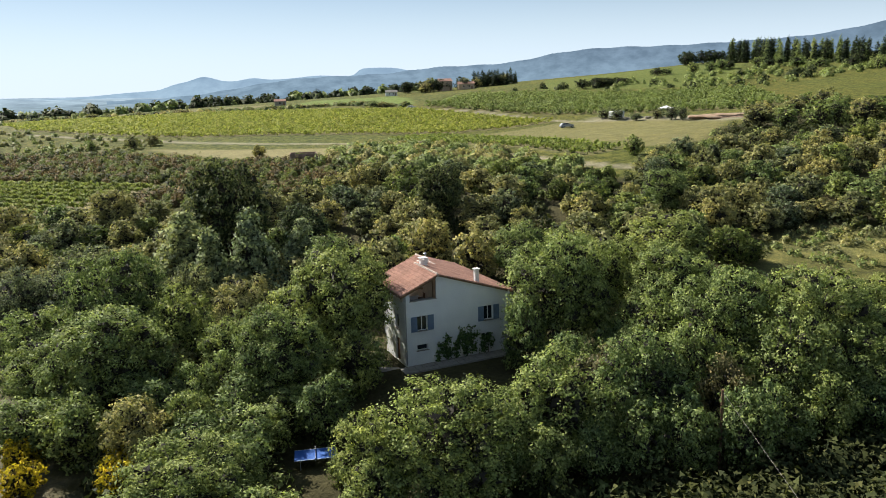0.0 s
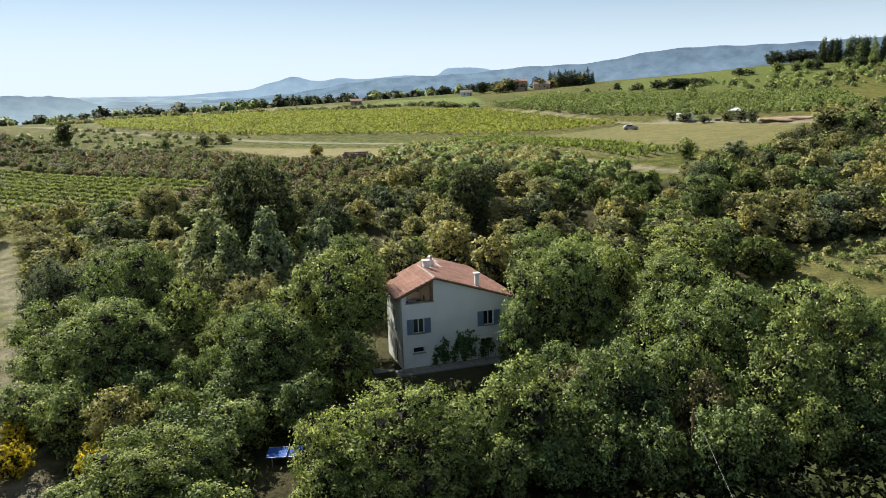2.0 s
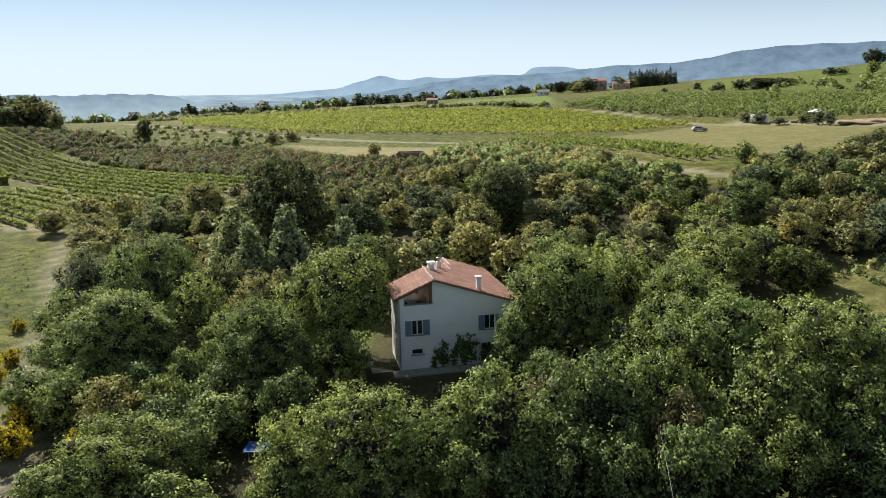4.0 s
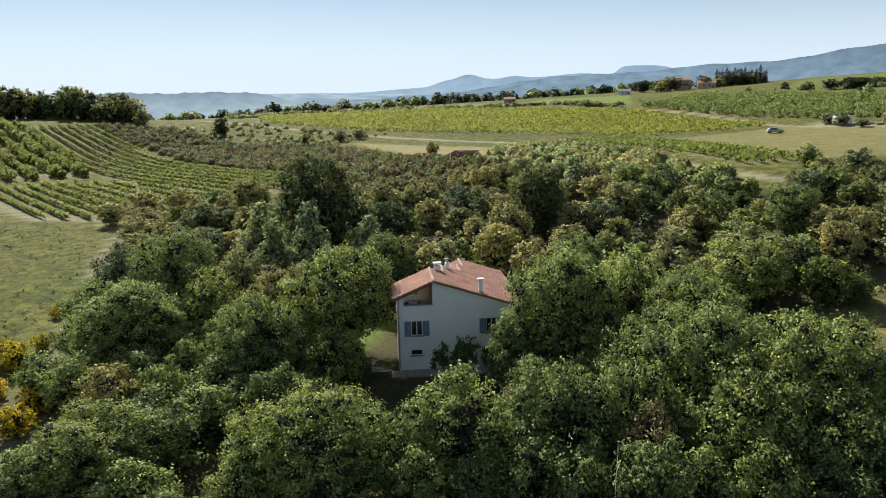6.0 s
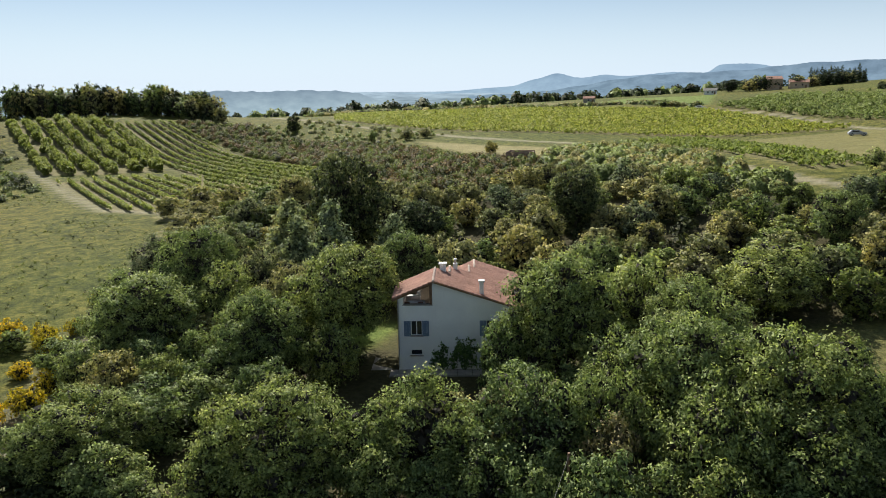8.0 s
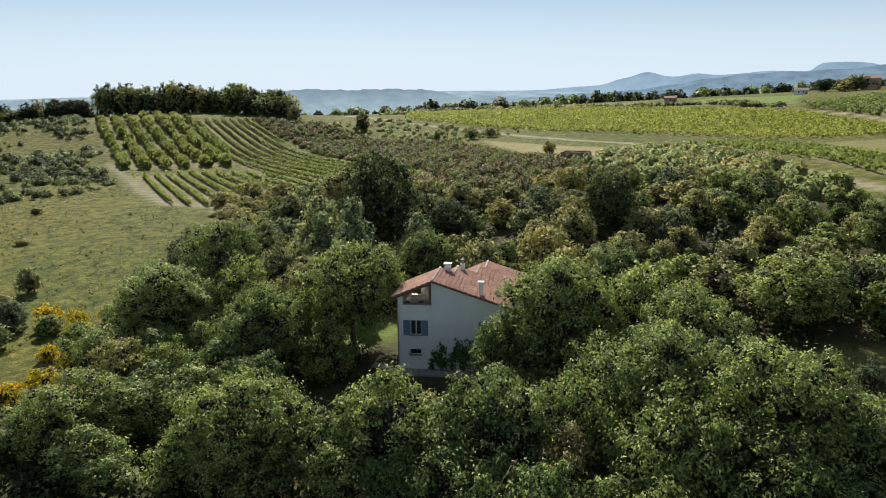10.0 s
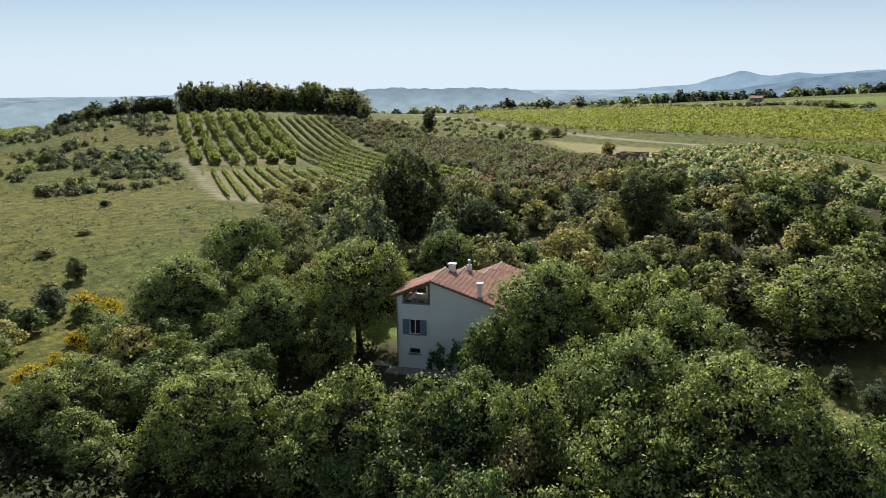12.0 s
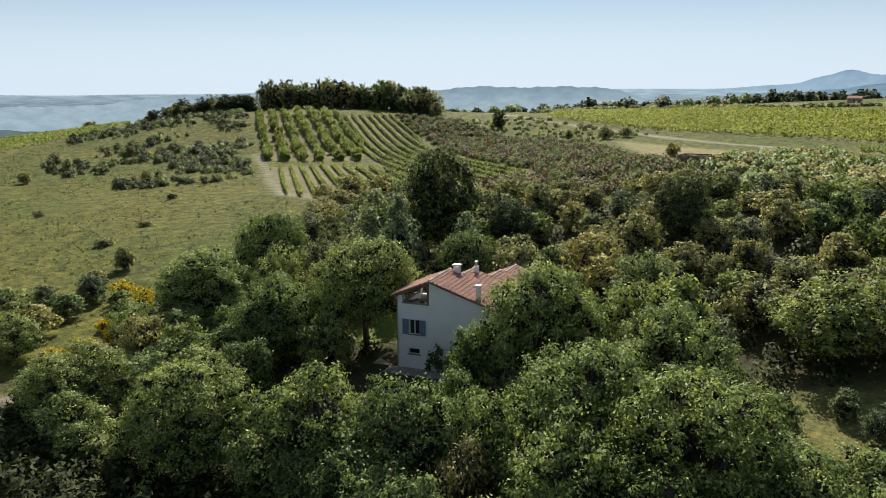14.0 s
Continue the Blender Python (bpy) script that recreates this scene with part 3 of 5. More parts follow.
def variant(base, mat):
    key = (base.name, mat.name)
    if key not in KINDS:
        KINDS[key] = base if base.children[1].data.materials[0] == mat else recrown(base, mat)
        if KINDS[key] is not base:
            PROTOS.append(KINDS[key])
    return KINDS[key]


SPRNG = random.Random(7)


def plant(base, x, y, height, width, base_height, base_width, mat=None, label="", category="tree", group="", sink=0.1, name=""):
    """A copy of a tree at its place, scaled to a height and a crown radius, turned by chance."""
    src = variant(base, mat) if mat else base
    sx, sz = width / base_width, height / base_height
    m = pose(x, y, at(x, y) - sink, 0, 0, SPRNG.uniform(0, 360)) @ Matrix.Diagonal((sx, sx * SPRNG.uniform(0.9, 1.1), sz, 1))
    ob = copy_thing(src, m)
    ob.name = name or src.name.split(".")[0]
    return tagged(ob, label, category, group)


GREEN_OAK = "leafy green downy oak with a broad uneven crown"
# the large trees round the house: place, top height above the house's level, crown radius, leaf
LARGE = [
    # beside and before the house
    (-9.4, 60.8, 12.1, 5.7, OAK), (-12.8, 53.6, 9.1, 4.5, OAK), (-7.2, 55.0, 6.6, 2.7, OAK), (-17.2, 56.5, 7.6, 3.2, OAK), (-19.0, 64.5, 8.6, 3.6, HOLM),
    (9.8, 62.6, 12.9, 5.6, OAK), (6.6, 58.9, 7.4, 2.2, OAK), (9.4, 54.4, 6.0, 2.2, OAK), (14.8, 68.6, 11.2, 4.0, OAK), (19.9, 64.2, 11.2, 4.8, OAK),
    # the row in front of the lawn
    (0.6, 39.6, 8.0, 4.8, OAK), (-3.7, 40.2, 6.5, 3.2, OAK), (4.0, 42.4, 6.0, 2.9, OAK), (7.6, 44.5, 8.0, 3.7, OAK), (7.4, 48.6, 5.6, 2.2, HOLM), (13.8, 46.9, 8.8, 3.9, OAK), (17.6, 49.6, 8.6, 3.2, OAK),
    (21.2, 53.6, 11.7, 5.0, OAK), (27.2, 53.8, 11.1, 4.9, OAK), (23.6, 48.4, 9.6, 3.7, OAK), (28.6, 49.6, 8.4, 3.6, OAK), (16.2, 56.0, 8.6, 3.2, OAK), (24.6, 59.8, 9.6, 3.8, OAK), (31.6, 54.6, 8.6, 3.4, OAK),
    (18.9, 42.6, 6.7, 2.5, OAK), (24.8, 45.2, 6.2, 2.4, OAK), (18.6, 46.4, 7.0, 2.0, BROWN), (12.4, 43.2, 5.6, 2.5, OAK), (6.2, 41.4, 4.6, 2.3, OAK), (21.8, 44.8, 5.4, 2.3, OAK), (15.2, 42.8, 5.4, 2.3, OAK), (28.6, 45.6, 5.0, 2.6, OAK), (33.0, 50.2, 6.0, 3.0, OAK), (10.6, 49.8, 6.2, 2.4, BROWN), (9.4, 42.4, 4.2, 2.2, OAK),
    (33.4, 62.2, 6.4, 2.6, OAK), (36.0, 66.4, 6.6, 2.6, OAK), (31.4, 58.8, 6.6, 2.4, OAK), (28.0, 72.2, 5.0, 1.2, OLIVE), (30.8, 70.2, 5.2, 1.4, OLIVE), (40.0, 66.0, 6.8, 3.0, OAK),
    # towards the road
    (-25.6, 52.6, 9.7, 5.3, OAK), (-29.2, 62.2, 11.7, 5.0, OAK), (-22.8, 59.2, 9.2, 3.6, OAK), (-31.6, 53.6, 6.4, 3.4, OAK), (-20.6, 48.6, 5.2, 2.8, OAK), (-28.6, 46.6, 4.4, 2.6, OAK), (-24.6, 66.2, 9.4, 3.4, OLIVE), (-34.4, 58.2, 7.6, 3.6, OAK), (-41.0, 67.2, 8.8, 3.8, OLIVE), (-35.2, 67.6, 9.6, 4.2, OLIVE), (-38.8, 73.4, 10.0, 4.4, OLIVE),
    (-14.0, 36.8, 6.0, 4.4, OAK), (-9.8, 35.4, 4.0, 2.8, OAK), (-17.8, 35.4, 3.2, 2.2, OAK), (-6.4, 42.6, 1.9, 1.0, YELLOW), (-3.6, 37.6, 4.2, 2.2, OAK), (-7.2, 35.0, 2.6, 2.0, OAK),
    # past the road
    (-42.0, 44.0, 3.0, 2.2, OAK), (-37.5, 39.5, 3.8, 2.6, HOLM), (-31.8, 36.5, 4.4, 3.0, OAK), (-47.0, 39.5, 3.4, 2.6, OAK), (-41.0, 36.0, 3.6, 2.8, HOLM), (-41.0, 49.5, 2.6, 1.8, OAK),
    # the wood's far edges
    (-69, 101, 9.8, 3.4, HOLM), (-65, 105, 9.8, 3.3, HOLM), (-59, 107, 9.6, 3.2, OAK), (-54, 104, 9.6, 3.2, HOLM), (-74, 99.0, 7.8, 2.8, HOLM), (-47.5, 75.5, 5.6, 3.2, OLIVE), (-52, 81, 7.0, 3.4, HOLM), (-57.5, 88, 8.0, 3.6, HOLM), (-62.5, 94.5, 8.6, 3.6, HOLM), (-30.5, 77.0, 7.5, 3.8, HOLM), (-47.8, 101.6, 13.2, 4.0, HOLM),
    # behind the house
    (8.0, 79.6, 10.6, 4.2, OAK), (23.8, 81.0, 10.9, 4.9, OAK), (16.6, 84.0, 8.6, 3.4, HOLM), (-12.8, 77.2, 10.6, 3.7, OAK), (-7.6, 79.8, 9.4, 3.2, HOLM), (-2.6, 84.8, 9.8, 3.4, HOLM), (2.4, 81.0, 9.0, 3.2, HOLM), (29.0, 102.0, 14.0, 3.6, OAK), (13.0, 76.2, 10.4, 3.4, OAK),
]
for i, (x, y, top, r, mat) in enumerate(LARGE):
    far = y > 72 or x < -36
    kinds, base_h, base_r = (MID_OAKS, 7.7, 3.85) if far and r > 3.5 else (HOLMS, 5.2, 2.9) if far else (HIGH_OAKS, 10.35, 5.35) if top > 12 and x < 0 else (BIG_OAKS, 10.35, 5.35) if r > 4.2 else (MID_OAKS, 7.7, 3.85) if r > 2.8 else (SMALL_OAKS, 5.0, 2.5)
    plant(kinds[i % len(kinds)], x, y, top - at(x, y), r, base_h, base_r, mat, GREEN_OAK if mat == OAK else "oak with a patch of withered brown leaves" if mat == BROWN else "olive-green evergreen oak with a dense crown", "tree", "trees round the house", name="oak_tree")
for i, (x, y, top, r) in enumerate([(-20.3, 73.6, 13.0, 3.5), (-28.2, 76.2, 12.8, 3.4), (-24.2, 72.4, 11.2, 2.7), (-16.6, 80.5, 11.0, 2.6), (-31.5, 82.0, 10.5, 2.4)]):
    plant(PINES[i % 2], x, y, top - at(x, y), r, 9.2, 2.8, None, "grey-green young pine with an upswept conical crown", "tree", "young pines")
plant(BIGPINE, -26.4, 85.0, 17.6 - at(-26.4, 85.0), 5.8, 12.0, 5.6, None, "dark green pine with a wide dense crown", "tree", name="pine_tree")
plant(BIGPINE, -1.8, 101.8, 14.6 - at(-1.8, 101.8), 3.6, 12.0, 5.6, None, "dark green pine standing above the scrub", "tree", name="pine_tree")
plant(BIGPINE, -19.0, 90.5, 11.0 - at(-19, 90.5), 3.2, 12.0, 5.6, None, "dark green pine with a wide dense crown", "tree", name="pine_tree")

# the wood: filled with oaks and evergreen scrub, a stride apart
taken = [(x, y, r) for x, y, _, r, _ in LARGE] + [(-20.3, 73.6, 2.4), (-27.6, 76.2, 2.4), (-26.4, 85, 4.5), (-1.8, 101.8, 3)]


def free(x, y, r, gap=0.62):
    if math.hypot(x - 0.5, y - 66.5) < 11.5 or -12 < x < -5.5 and 43 < y < 48 or -17 < x < -4 and 58 < y < 71:
        return False
    if -10.3 < x < -6.3 and 38 < y < 48 or min(math.hypot(x + 19.6, y - 40.5), math.hypot(x + 26.2, y - 41)) < 4.2:
        return False
    if -7.5 < x < 9.5 and 42 < y < 62 or y < 41 or y < 46 and x > -4:
        return False
    return all(math.hypot(x - a, y - b) > (r + q) * gap for a, b, q in taken)


placed = {"near": 0, "mid": 0}
for _ in range(14000):
    x, y = SPRNG.uniform(-70, 96), SPRNG.uniform(20, 142)
    if not inside(WOOD_ZONE, x, y) or inside(CLEARING, x, y) or inside(GLADE, x, y) or to_line(ROAD_WEST, x, y) < 3.5:
        continue
    near = y < 68 and x < 48
    r = SPRNG.uniform(2.0, 3.0) if near else SPRNG.uniform(1.8, 3.2)
    key = "near" if near else "mid"
    if placed[key] >= (72 if near else 330) or not free(x, y, r, 0.58 if near else 0.57):
        continue
    taken.append((x, y, r))
    placed[key] += 1
    n = placed[key]
    if near:
        plant(SMALL_OAKS[n % 3], x, y, SPRNG.uniform(3.8, 5.6), r, 4.8, 2.4, OAK if SPRNG.random() < 0.85 else HOLM, GREEN_OAK, "tree", "trees of the wood", name="oak_tree")
    else:
        mat = SPRNG.choice([HOLM, HOLM, HOLM, HOLM, OLIVE, OAK, YELLOW])
        plant(HOLMS[n % 4], x, y, r * SPRNG.uniform(1.4, 2.0), r, 5.2, 2.8, mat, "round olive-green evergreen oak in dense scrub", "tree", "evergreen scrub", name="holm_oak")


# ---- rows of vines, orchards and loose cover, each one joined mesh ----
def stuff(name, v, f, mat, label, category, normals=None):
    if normals is not None:
        normals = np.repeat(normals / (np.linalg.norm(normals, axis=1, keepdims=True) + 1e-9), 3, 0)
    return tagged(new(name, fast_mesh(name, v, f, mat, normals=normals)), label, category, kind="stuff")


def vine_rows(name, poly, angle, gap, height, width, per_m, size, mat, label, seed, gaps=0.03, stride=0.0):
    """Rows of leafy plants across a field; stride: the distance between bushy plants that stand apart."""
    rng = np.random.default_rng(seed)
    p = np.array(poly)
    ca, sa = math.cos(radians(angle)), math.sin(radians(angle))
    u, w = p @ np.array([ca, sa]), p @ np.array([-sa, ca])
    pts = []
    for row in np.arange(w.min(), w.max(), gap):
        n = int((u.max() - u.min()) * per_m)
        s = rng.uniform(u.min(), u.max(), n)
        thin = np.sin(s * 2.1 + row * 7) * 0.5 + rng.random(n)
        s = s[thin > gaps * 4 - 0.4]
        off = rng.normal(0, width * 0.35, len(s))
        z = height * (0.25 + 0.75 * rng.random(len(s)) ** 0.7) * (0.88 + 0.12 * np.sin(s * 1.7 + row * 3))
        if stride:
            k = np.floor((s - u.min()) / stride).astype(int)
            sizes = rng.uniform(0.55, 1.1, k.max() + 2)
            shift = rng.normal(0, 0.35, (k.max() + 2, 2))
            d = sphere_dirs(len(s), rng) * rng.uniform(0.6, 1.0, (len(s), 1)) * sizes[k][:, None]
            s = u.min() + (k + 0.5) * stride + d[:, 0] * stride * 0.56 + shift[k, 0]
            off = d[:, 1] * width + shift[k, 1]
            z = (0.5 * sizes[k] + 0.5 * d[:, 2]) * height
        pts.append(np.stack([s * ca - (row + off) * sa, s * sa + (row + off) * ca, z], 1))
    pts = np.concatenate(pts)
    pts = pts[inside(poly, pts[:, 0], pts[:, 1])]
    pts[:, 2] += land(pts[:, 0], pts[:, 1])
    nn = np.tile([0, 0, 0.6], (len(pts), 1)) + rng.normal(0, 0.5, (len(pts), 3))
    v, f = leaf_cards(pts, nn, size, rng, 1.3)
    return stuff(name, v, f, mat, label, "vines", nn * 0.4 + (0, 0, 0.9))


vine_rows("vineyard_rows", FIELD_SMALL, -29, 2.8, 1.25, 0.5, 66, 0.3, VINE, "rows of green vines on bare soil", 1)
vine_rows("vineyard_rows", FIELD_LONG, -27, 3.0, 1.25, 0.5, 60, 0.32, VINE, "long rows of green vines climbing the slope", 2)
vine_rows("orchard_rows", ORCHARD, 153, 5.0, 3.3, 1.75, 150, 0.36, ORCHARD_LEAF, "rows of bushy yellow-green orchard trees", 3, stride=3.4)
vine_rows("vineyard_rows", BIG, 62, 2.6, 1.4, 0.6, 12, 0.55, VINE, "broad field of bright green vines", 4)
vine_rows("vineyard_rows", STRIP, 118, 2.6, 1.3, 0.6, 15, 0.5, VINE, "narrow strip of yellow-green vines", 5)
vine_rows("orchard_rows", DARKFIELD, 20, 4.6, 2.8, 1.4, 36, 0.5, OAK, "rows of dark green orchard trees", 6, stride=3.6)
vine_rows("vineyard_rows", WESTFIELD, 25, 3.0, 1.4, 0.6, 7, 0.6, VINE, "sloping field of vines past the meadow", 7)


def cover(name, poly, count, base, size, mats, label, category, seed, tall=(0.6, 1.6), avoid=None, patchy=-1.0):
    """Many small bushes over an area, joined by leaf kind."""
    rng = np.random.default_rng(seed)
    p = np.array(poly)
    vs, fs, ns = {}, {}, {}
    for _ in range(count * 6):
        x, y = rng.uniform(p[:, 0].min(), p[:, 0].max()), rng.uniform(p[:, 1].min(), p[:, 1].max())
        if not inside(poly, x, y) or (avoid is not None and avoid(x, y)) or noise.noise(Vector((x * 0.045, y * 0.045, seed))) + rng.uniform(-0.25, 0.25) < patchy:
            continue
        h = rng.uniform(*tall)
        mat = mats[rng.integers(len(mats))]
        n = int(base * h)
        d = sphere_dirs(n, rng)
        d[:, 2] = np.abs(d[:, 2])
        r = h * rng.uniform(0.6, 0.9)
        c = d * np.array([r, r, h]) * rng.uniform(0.55, 1.05, (n, 1)) + (x, y, at(x, y))
        v, f = leaf_cards(c, d, size * (0.7 + 0.3 * h), rng)
        k = mat.name
        o = sum(len(q) for q in vs.get(k, []))
        vs.setdefault(k, []).append(v)
        ns.setdefault(k, []).append(d + rng.normal(0, 0.2, d.shape) + (0, 0, 0.6))
        fs.setdefault(k, []).append(f + o)
        count -= 1
        if count <= 0:
            break
    for mat in {m.name: m for m in mats}.values():
        if mat.name in vs:
            stuff(name, np.concatenate(vs[mat.name]), np.concatenate(fs[mat.name]), mat, label, category, np.concatenate(ns[mat.name]))


def open_ground(x, y):
    return inside(CLEARING, x, y) or inside(GLADE, x, y) or to_line(ROAD_WEST, x, y) < 3.0 or math.hypot(x - 0.5, y - 66.5) < 10.5 or -9.6 < x < -5 and 38 < y < 46.5 or -5 < x < 1 and 51 < y < 57.5 or -17 < x < -9 and 60 < y < 71


# mostly leaves darkened to put the shade between trees into their colour
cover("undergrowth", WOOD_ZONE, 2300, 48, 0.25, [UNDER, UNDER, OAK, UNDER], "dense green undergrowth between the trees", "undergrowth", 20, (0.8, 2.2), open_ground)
# dark leaves only, painting the shade at the foot of the front trees
cover("thicket", [(3, 34), (34, 35), (37, 47), (20, 42), (3, 38)], 230, 60, 0.22, [UNDER], "bushes coloured dark for the shade at the foot of the trees", "bushes", 26, (1.0, 2.6))
cover("thicket", [(-21, 30), (3, 30), (3, 37), (-9, 36), (-20, 36)], 130, 60, 0.22, [UNDER], "bushes coloured dark for the shade at the foot of the trees", "bushes", 27, (0.8, 2.0))
cover("clearing_scrub", CLEARING, 70, 50, 0.26, [HOLM, OLIVE, OAK], "low scrub in the rough clearing", "scrub", 19, (0.4, 1.3))
cover("scrub", SCRUB, 1900, 74, 0.26, [RUST, YELLOW, RUST, UNDER, YELLOW], "low rust and olive scrub bushes", "scrub", 21, (0.7, 1.9))
cover("thicket", [(-24, 186), (-8, 178), (14, 142), (26, 124), (10, 126), (-12, 132), (-30, 158)], 270, 130, 0.34, [OAK, HOLM, OAK], "dense dark green bushes beside the track", "bushes", 22, (1.2, 2.6))
MEADOW = [(-30, 30), (-42, 52), (-52, 70), (-66, 88), (-84, 98), (-118, 108), (-160, 130), (-232, 166), (-250, 90), (-180, 40), (-60, 10)]
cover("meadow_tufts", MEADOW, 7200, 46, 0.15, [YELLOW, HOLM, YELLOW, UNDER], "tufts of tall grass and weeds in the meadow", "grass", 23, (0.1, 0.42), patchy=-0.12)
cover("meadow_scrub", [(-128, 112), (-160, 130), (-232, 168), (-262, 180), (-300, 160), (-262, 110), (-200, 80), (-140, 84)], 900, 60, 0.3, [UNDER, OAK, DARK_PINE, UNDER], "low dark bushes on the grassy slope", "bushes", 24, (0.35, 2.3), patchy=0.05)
cover("field_scrub", [(-168, 224), (-160, 258), (-90, 238), (-95, 210), (-130, 208)], 150, 60, 0.4, [HOLM, OAK], "low bushes beside the track", "bushes", 25, (0.7, 1.7))
for x, y, h, r, mat in [(-144.5, 220.5, 7.0, 2.6, DARK), (-106.5, 213, 3.8, 1.5, OAK), (-97.5, 220, 4.4, 2.4, HOLM), (-94, 226, 3.6, 2.6, HOLM), (-47.5, 176, 3.6, 2.0, HOLM), (-182, 224, 6.5, 3.2, HOLM), (-87, 69.7, 1.3, 1.5, HOLM), (-76, 59.3, 1.4, 1.7, HOLM), (-148.6, 93.8, 3.6, 1.7, HOLM), (-204, 110, 3.4, 1.9, HOLM), (-58, 56, 3.6, 1.7, HOLM), (-54, 51, 2.0, 1.6, HOLM), (-176, 72, 3.2, 2.0, HOLM), (-194, 88, 3.6, 1.9, HOLM), (-114, 59.7, 1.5, 1.2, HOLM), (-303, 129, 4, 3, HOLM), (-276, 147, 5.5, 3.5, DARK), (33.4, 142, 4.0, 2.0, OAK), (-114, 86, 1.4, 1.2, DARK), (-50, 44, 2.4, 1.8, OLIVE), (-46, 48, 3.6, 2.2, OLIVE)]:
    plant(HOLMS[int(abs(x)) % 4], x, y, h, r, 5.2, 2.8, mat, "dark green bush standing alone in the field", "bush", "field bushes", name="field_bush")
for x, y, h, r in [(-37.4, 50.6, 2.8, 1.7), (-39.8, 51.8, 2.6, 1.5), (-28.4, 44.6, 2.6, 1.5), (-26.4, 41.2, 2.8, 1.7), (-19.9, 41.0, 3.2, 1.7), (-21.2, 43.8, 2.6, 1.5), (-39.5, 55, 2.0, 1.2), (-14, 52.5, 1.2, 0.8), (-34.0, 45.6, 1.8, 1.3), (-27.0, 38.5, 2.2, 1.6), (-45.8, 62.5, 1.6, 1.0), (-43.5, 50.8, 2.8, 1.7)]:
    plant(BUSHES[0], x, y, h, r, 1.4, 1.05, BROOM, "yellow flowering broom bush at the roadside", "bush", "broom bushes", name="broom_bush")


# ---- tree lines and woods in the distance ----
def belt(line, count, heights, radii, mats, label, seed, wide=6.0, group="tree line"):
    rng = random.Random(seed)
    for i in range(count):
        k = (i + rng.uniform(0.1, 0.9)) / count * (len(line) - 1)
        (x0, y0), (x1, y1) = line[int(k)], line[int(k) + 1]
        f = k - int(k)
        x, y = x0 + (x1 - x0) * f + rng.uniform(-wide, wide), y0 + (y1 - y0) * f + rng.uniform(-wide, wide)
        plant(FARTREES[i % 3], x, y, heights[0] + (heights[1] - heights[0]) * min(1, max(0, 0.5 + 0.9 * noise.noise(Vector((x * 0.06, y * 0.06, seed))) + rng.uniform(-0.3, 0.3))), rng.uniform(*radii), 7.7, 3.6, rng.choice(mats), label, "tree", group, name="far_tree")


belt([(-192, 226), (-214, 230), (-238, 212), (-262, 190)], 88, (8.0, 15.0), (3.2, 5.6), [DARK, OAK, HOLM], "tall dark tree in the line along the hilltop", 41, 5)
belt([(-262, 188), (-300, 172), (-330, 165)], 48, (6, 12.5), (3.4, 5.6), [DARK, HOLM], "dark tree in the line along the hilltop", 42, 5)
cover("distant_wood", [(-312, 410), (-246, 436), (-190, 560), (-118, 706), (-150, 744), (-214, 640), (-262, 512)], 74, 18, 0.75, [DARK, OAK, DARK], "distant dark wood of rounded trees", "trees", 43, (3.5, 9))
cover("distant_wood", [(-440, 410), (-330, 448), (-250, 480), (-268, 522), (-350, 500), (-440, 455)], 40, 18, 0.75, [DARK, OAK, DARK], "distant dark wood of rounded trees", "trees", 44, (3, 6.5))
cover("distant_wood", [(-145, 622), (-62, 622), (-26, 582), (-8, 600), (-54, 662), (-140, 664)], 56, 18, 0.75, [DARK, OAK, DARK], "distant dark wood of rounded trees", "trees", 45, (3.5, 8))
belt([(-42, 545), (-16, 530), (10, 540), (40, 560)], 24, (7, 11), (4, 6.5), [DARK, HOLM], "dark tree among the far farmhouses", 46, 9, "farm trees")
belt([(-110, 352), (-60, 356), (-24, 322)], 22, (1.5, 2.8), (2, 4), [HOLM, OAK], "hedge bush along the field edge", 47, 3, "hedge")
belt([(-230, 352), (-170, 356), (-120, 362)], 20, (2, 3.5), (3, 5), [HOLM, OAK], "hedge bush along the field edge", 48, 4, "hedge")
belt([(60, 380), (76, 384)], 8, (4, 6), (4, 6), [DARK], "dark tree in the hillside field", 49, 6, "hillside trees")
belt([(110, 420), (150, 415), (190, 390), (210, 350)], 20, (4, 7), (3.5, 5.5), [OAK, DARK, OAK], "tree on the hillside", 50, 12, "hillside trees")
belt([(152, 530), (170, 528)], 8, (9, 12), (5, 7), [DARK], "dark round tree on the hilltop", 51, 6, "hillside trees")
belt([(70, 170), (84, 162), (96, 182), (84, 200)], 14, (5, 8), (3.4, 4.6), [OAK, HOLM], "leafy tree at the wood's edge", 52, 6, "wood edge")
belt([(42, 244), (50, 236), (58, 222), (66, 206)], 9, (2.6, 4.6), (1.8, 2.8), [HOLM, OLIVE], "round bush by the yard", 53, 3, "yard bushes")
cover("hilltop_scrub", [(-188, 220), (-214, 226), (-238, 207), (-262, 185), (-332, 160), (-332, 170), (-262, 196), (-238, 218), (-214, 236), (-188, 232)], 260, 30, 0.45, [DARK, OAK, UNDER], "dark bushes under the trees of the hilltop", "bushes", 67, (1.4, 3.2))
FAR = "band of distant dark trees and hedges"
cover("far_wood", [(-300, 410), (-250, 430), (-190, 560), (-120, 700), (-150, 760), (-240, 640), (-330, 470)], 150, 22, 0.7, [DARK, OAK, DARK], FAR, "trees", 61, (1.5, 4.5))
cover("far_wood", [(-560, 380), (-430, 400), (-300, 470), (-260, 520), (-420, 520), (-640, 470)], 140, 22, 0.7, [DARK, OAK, DARK], FAR, "trees", 62, (1.5, 4.5))
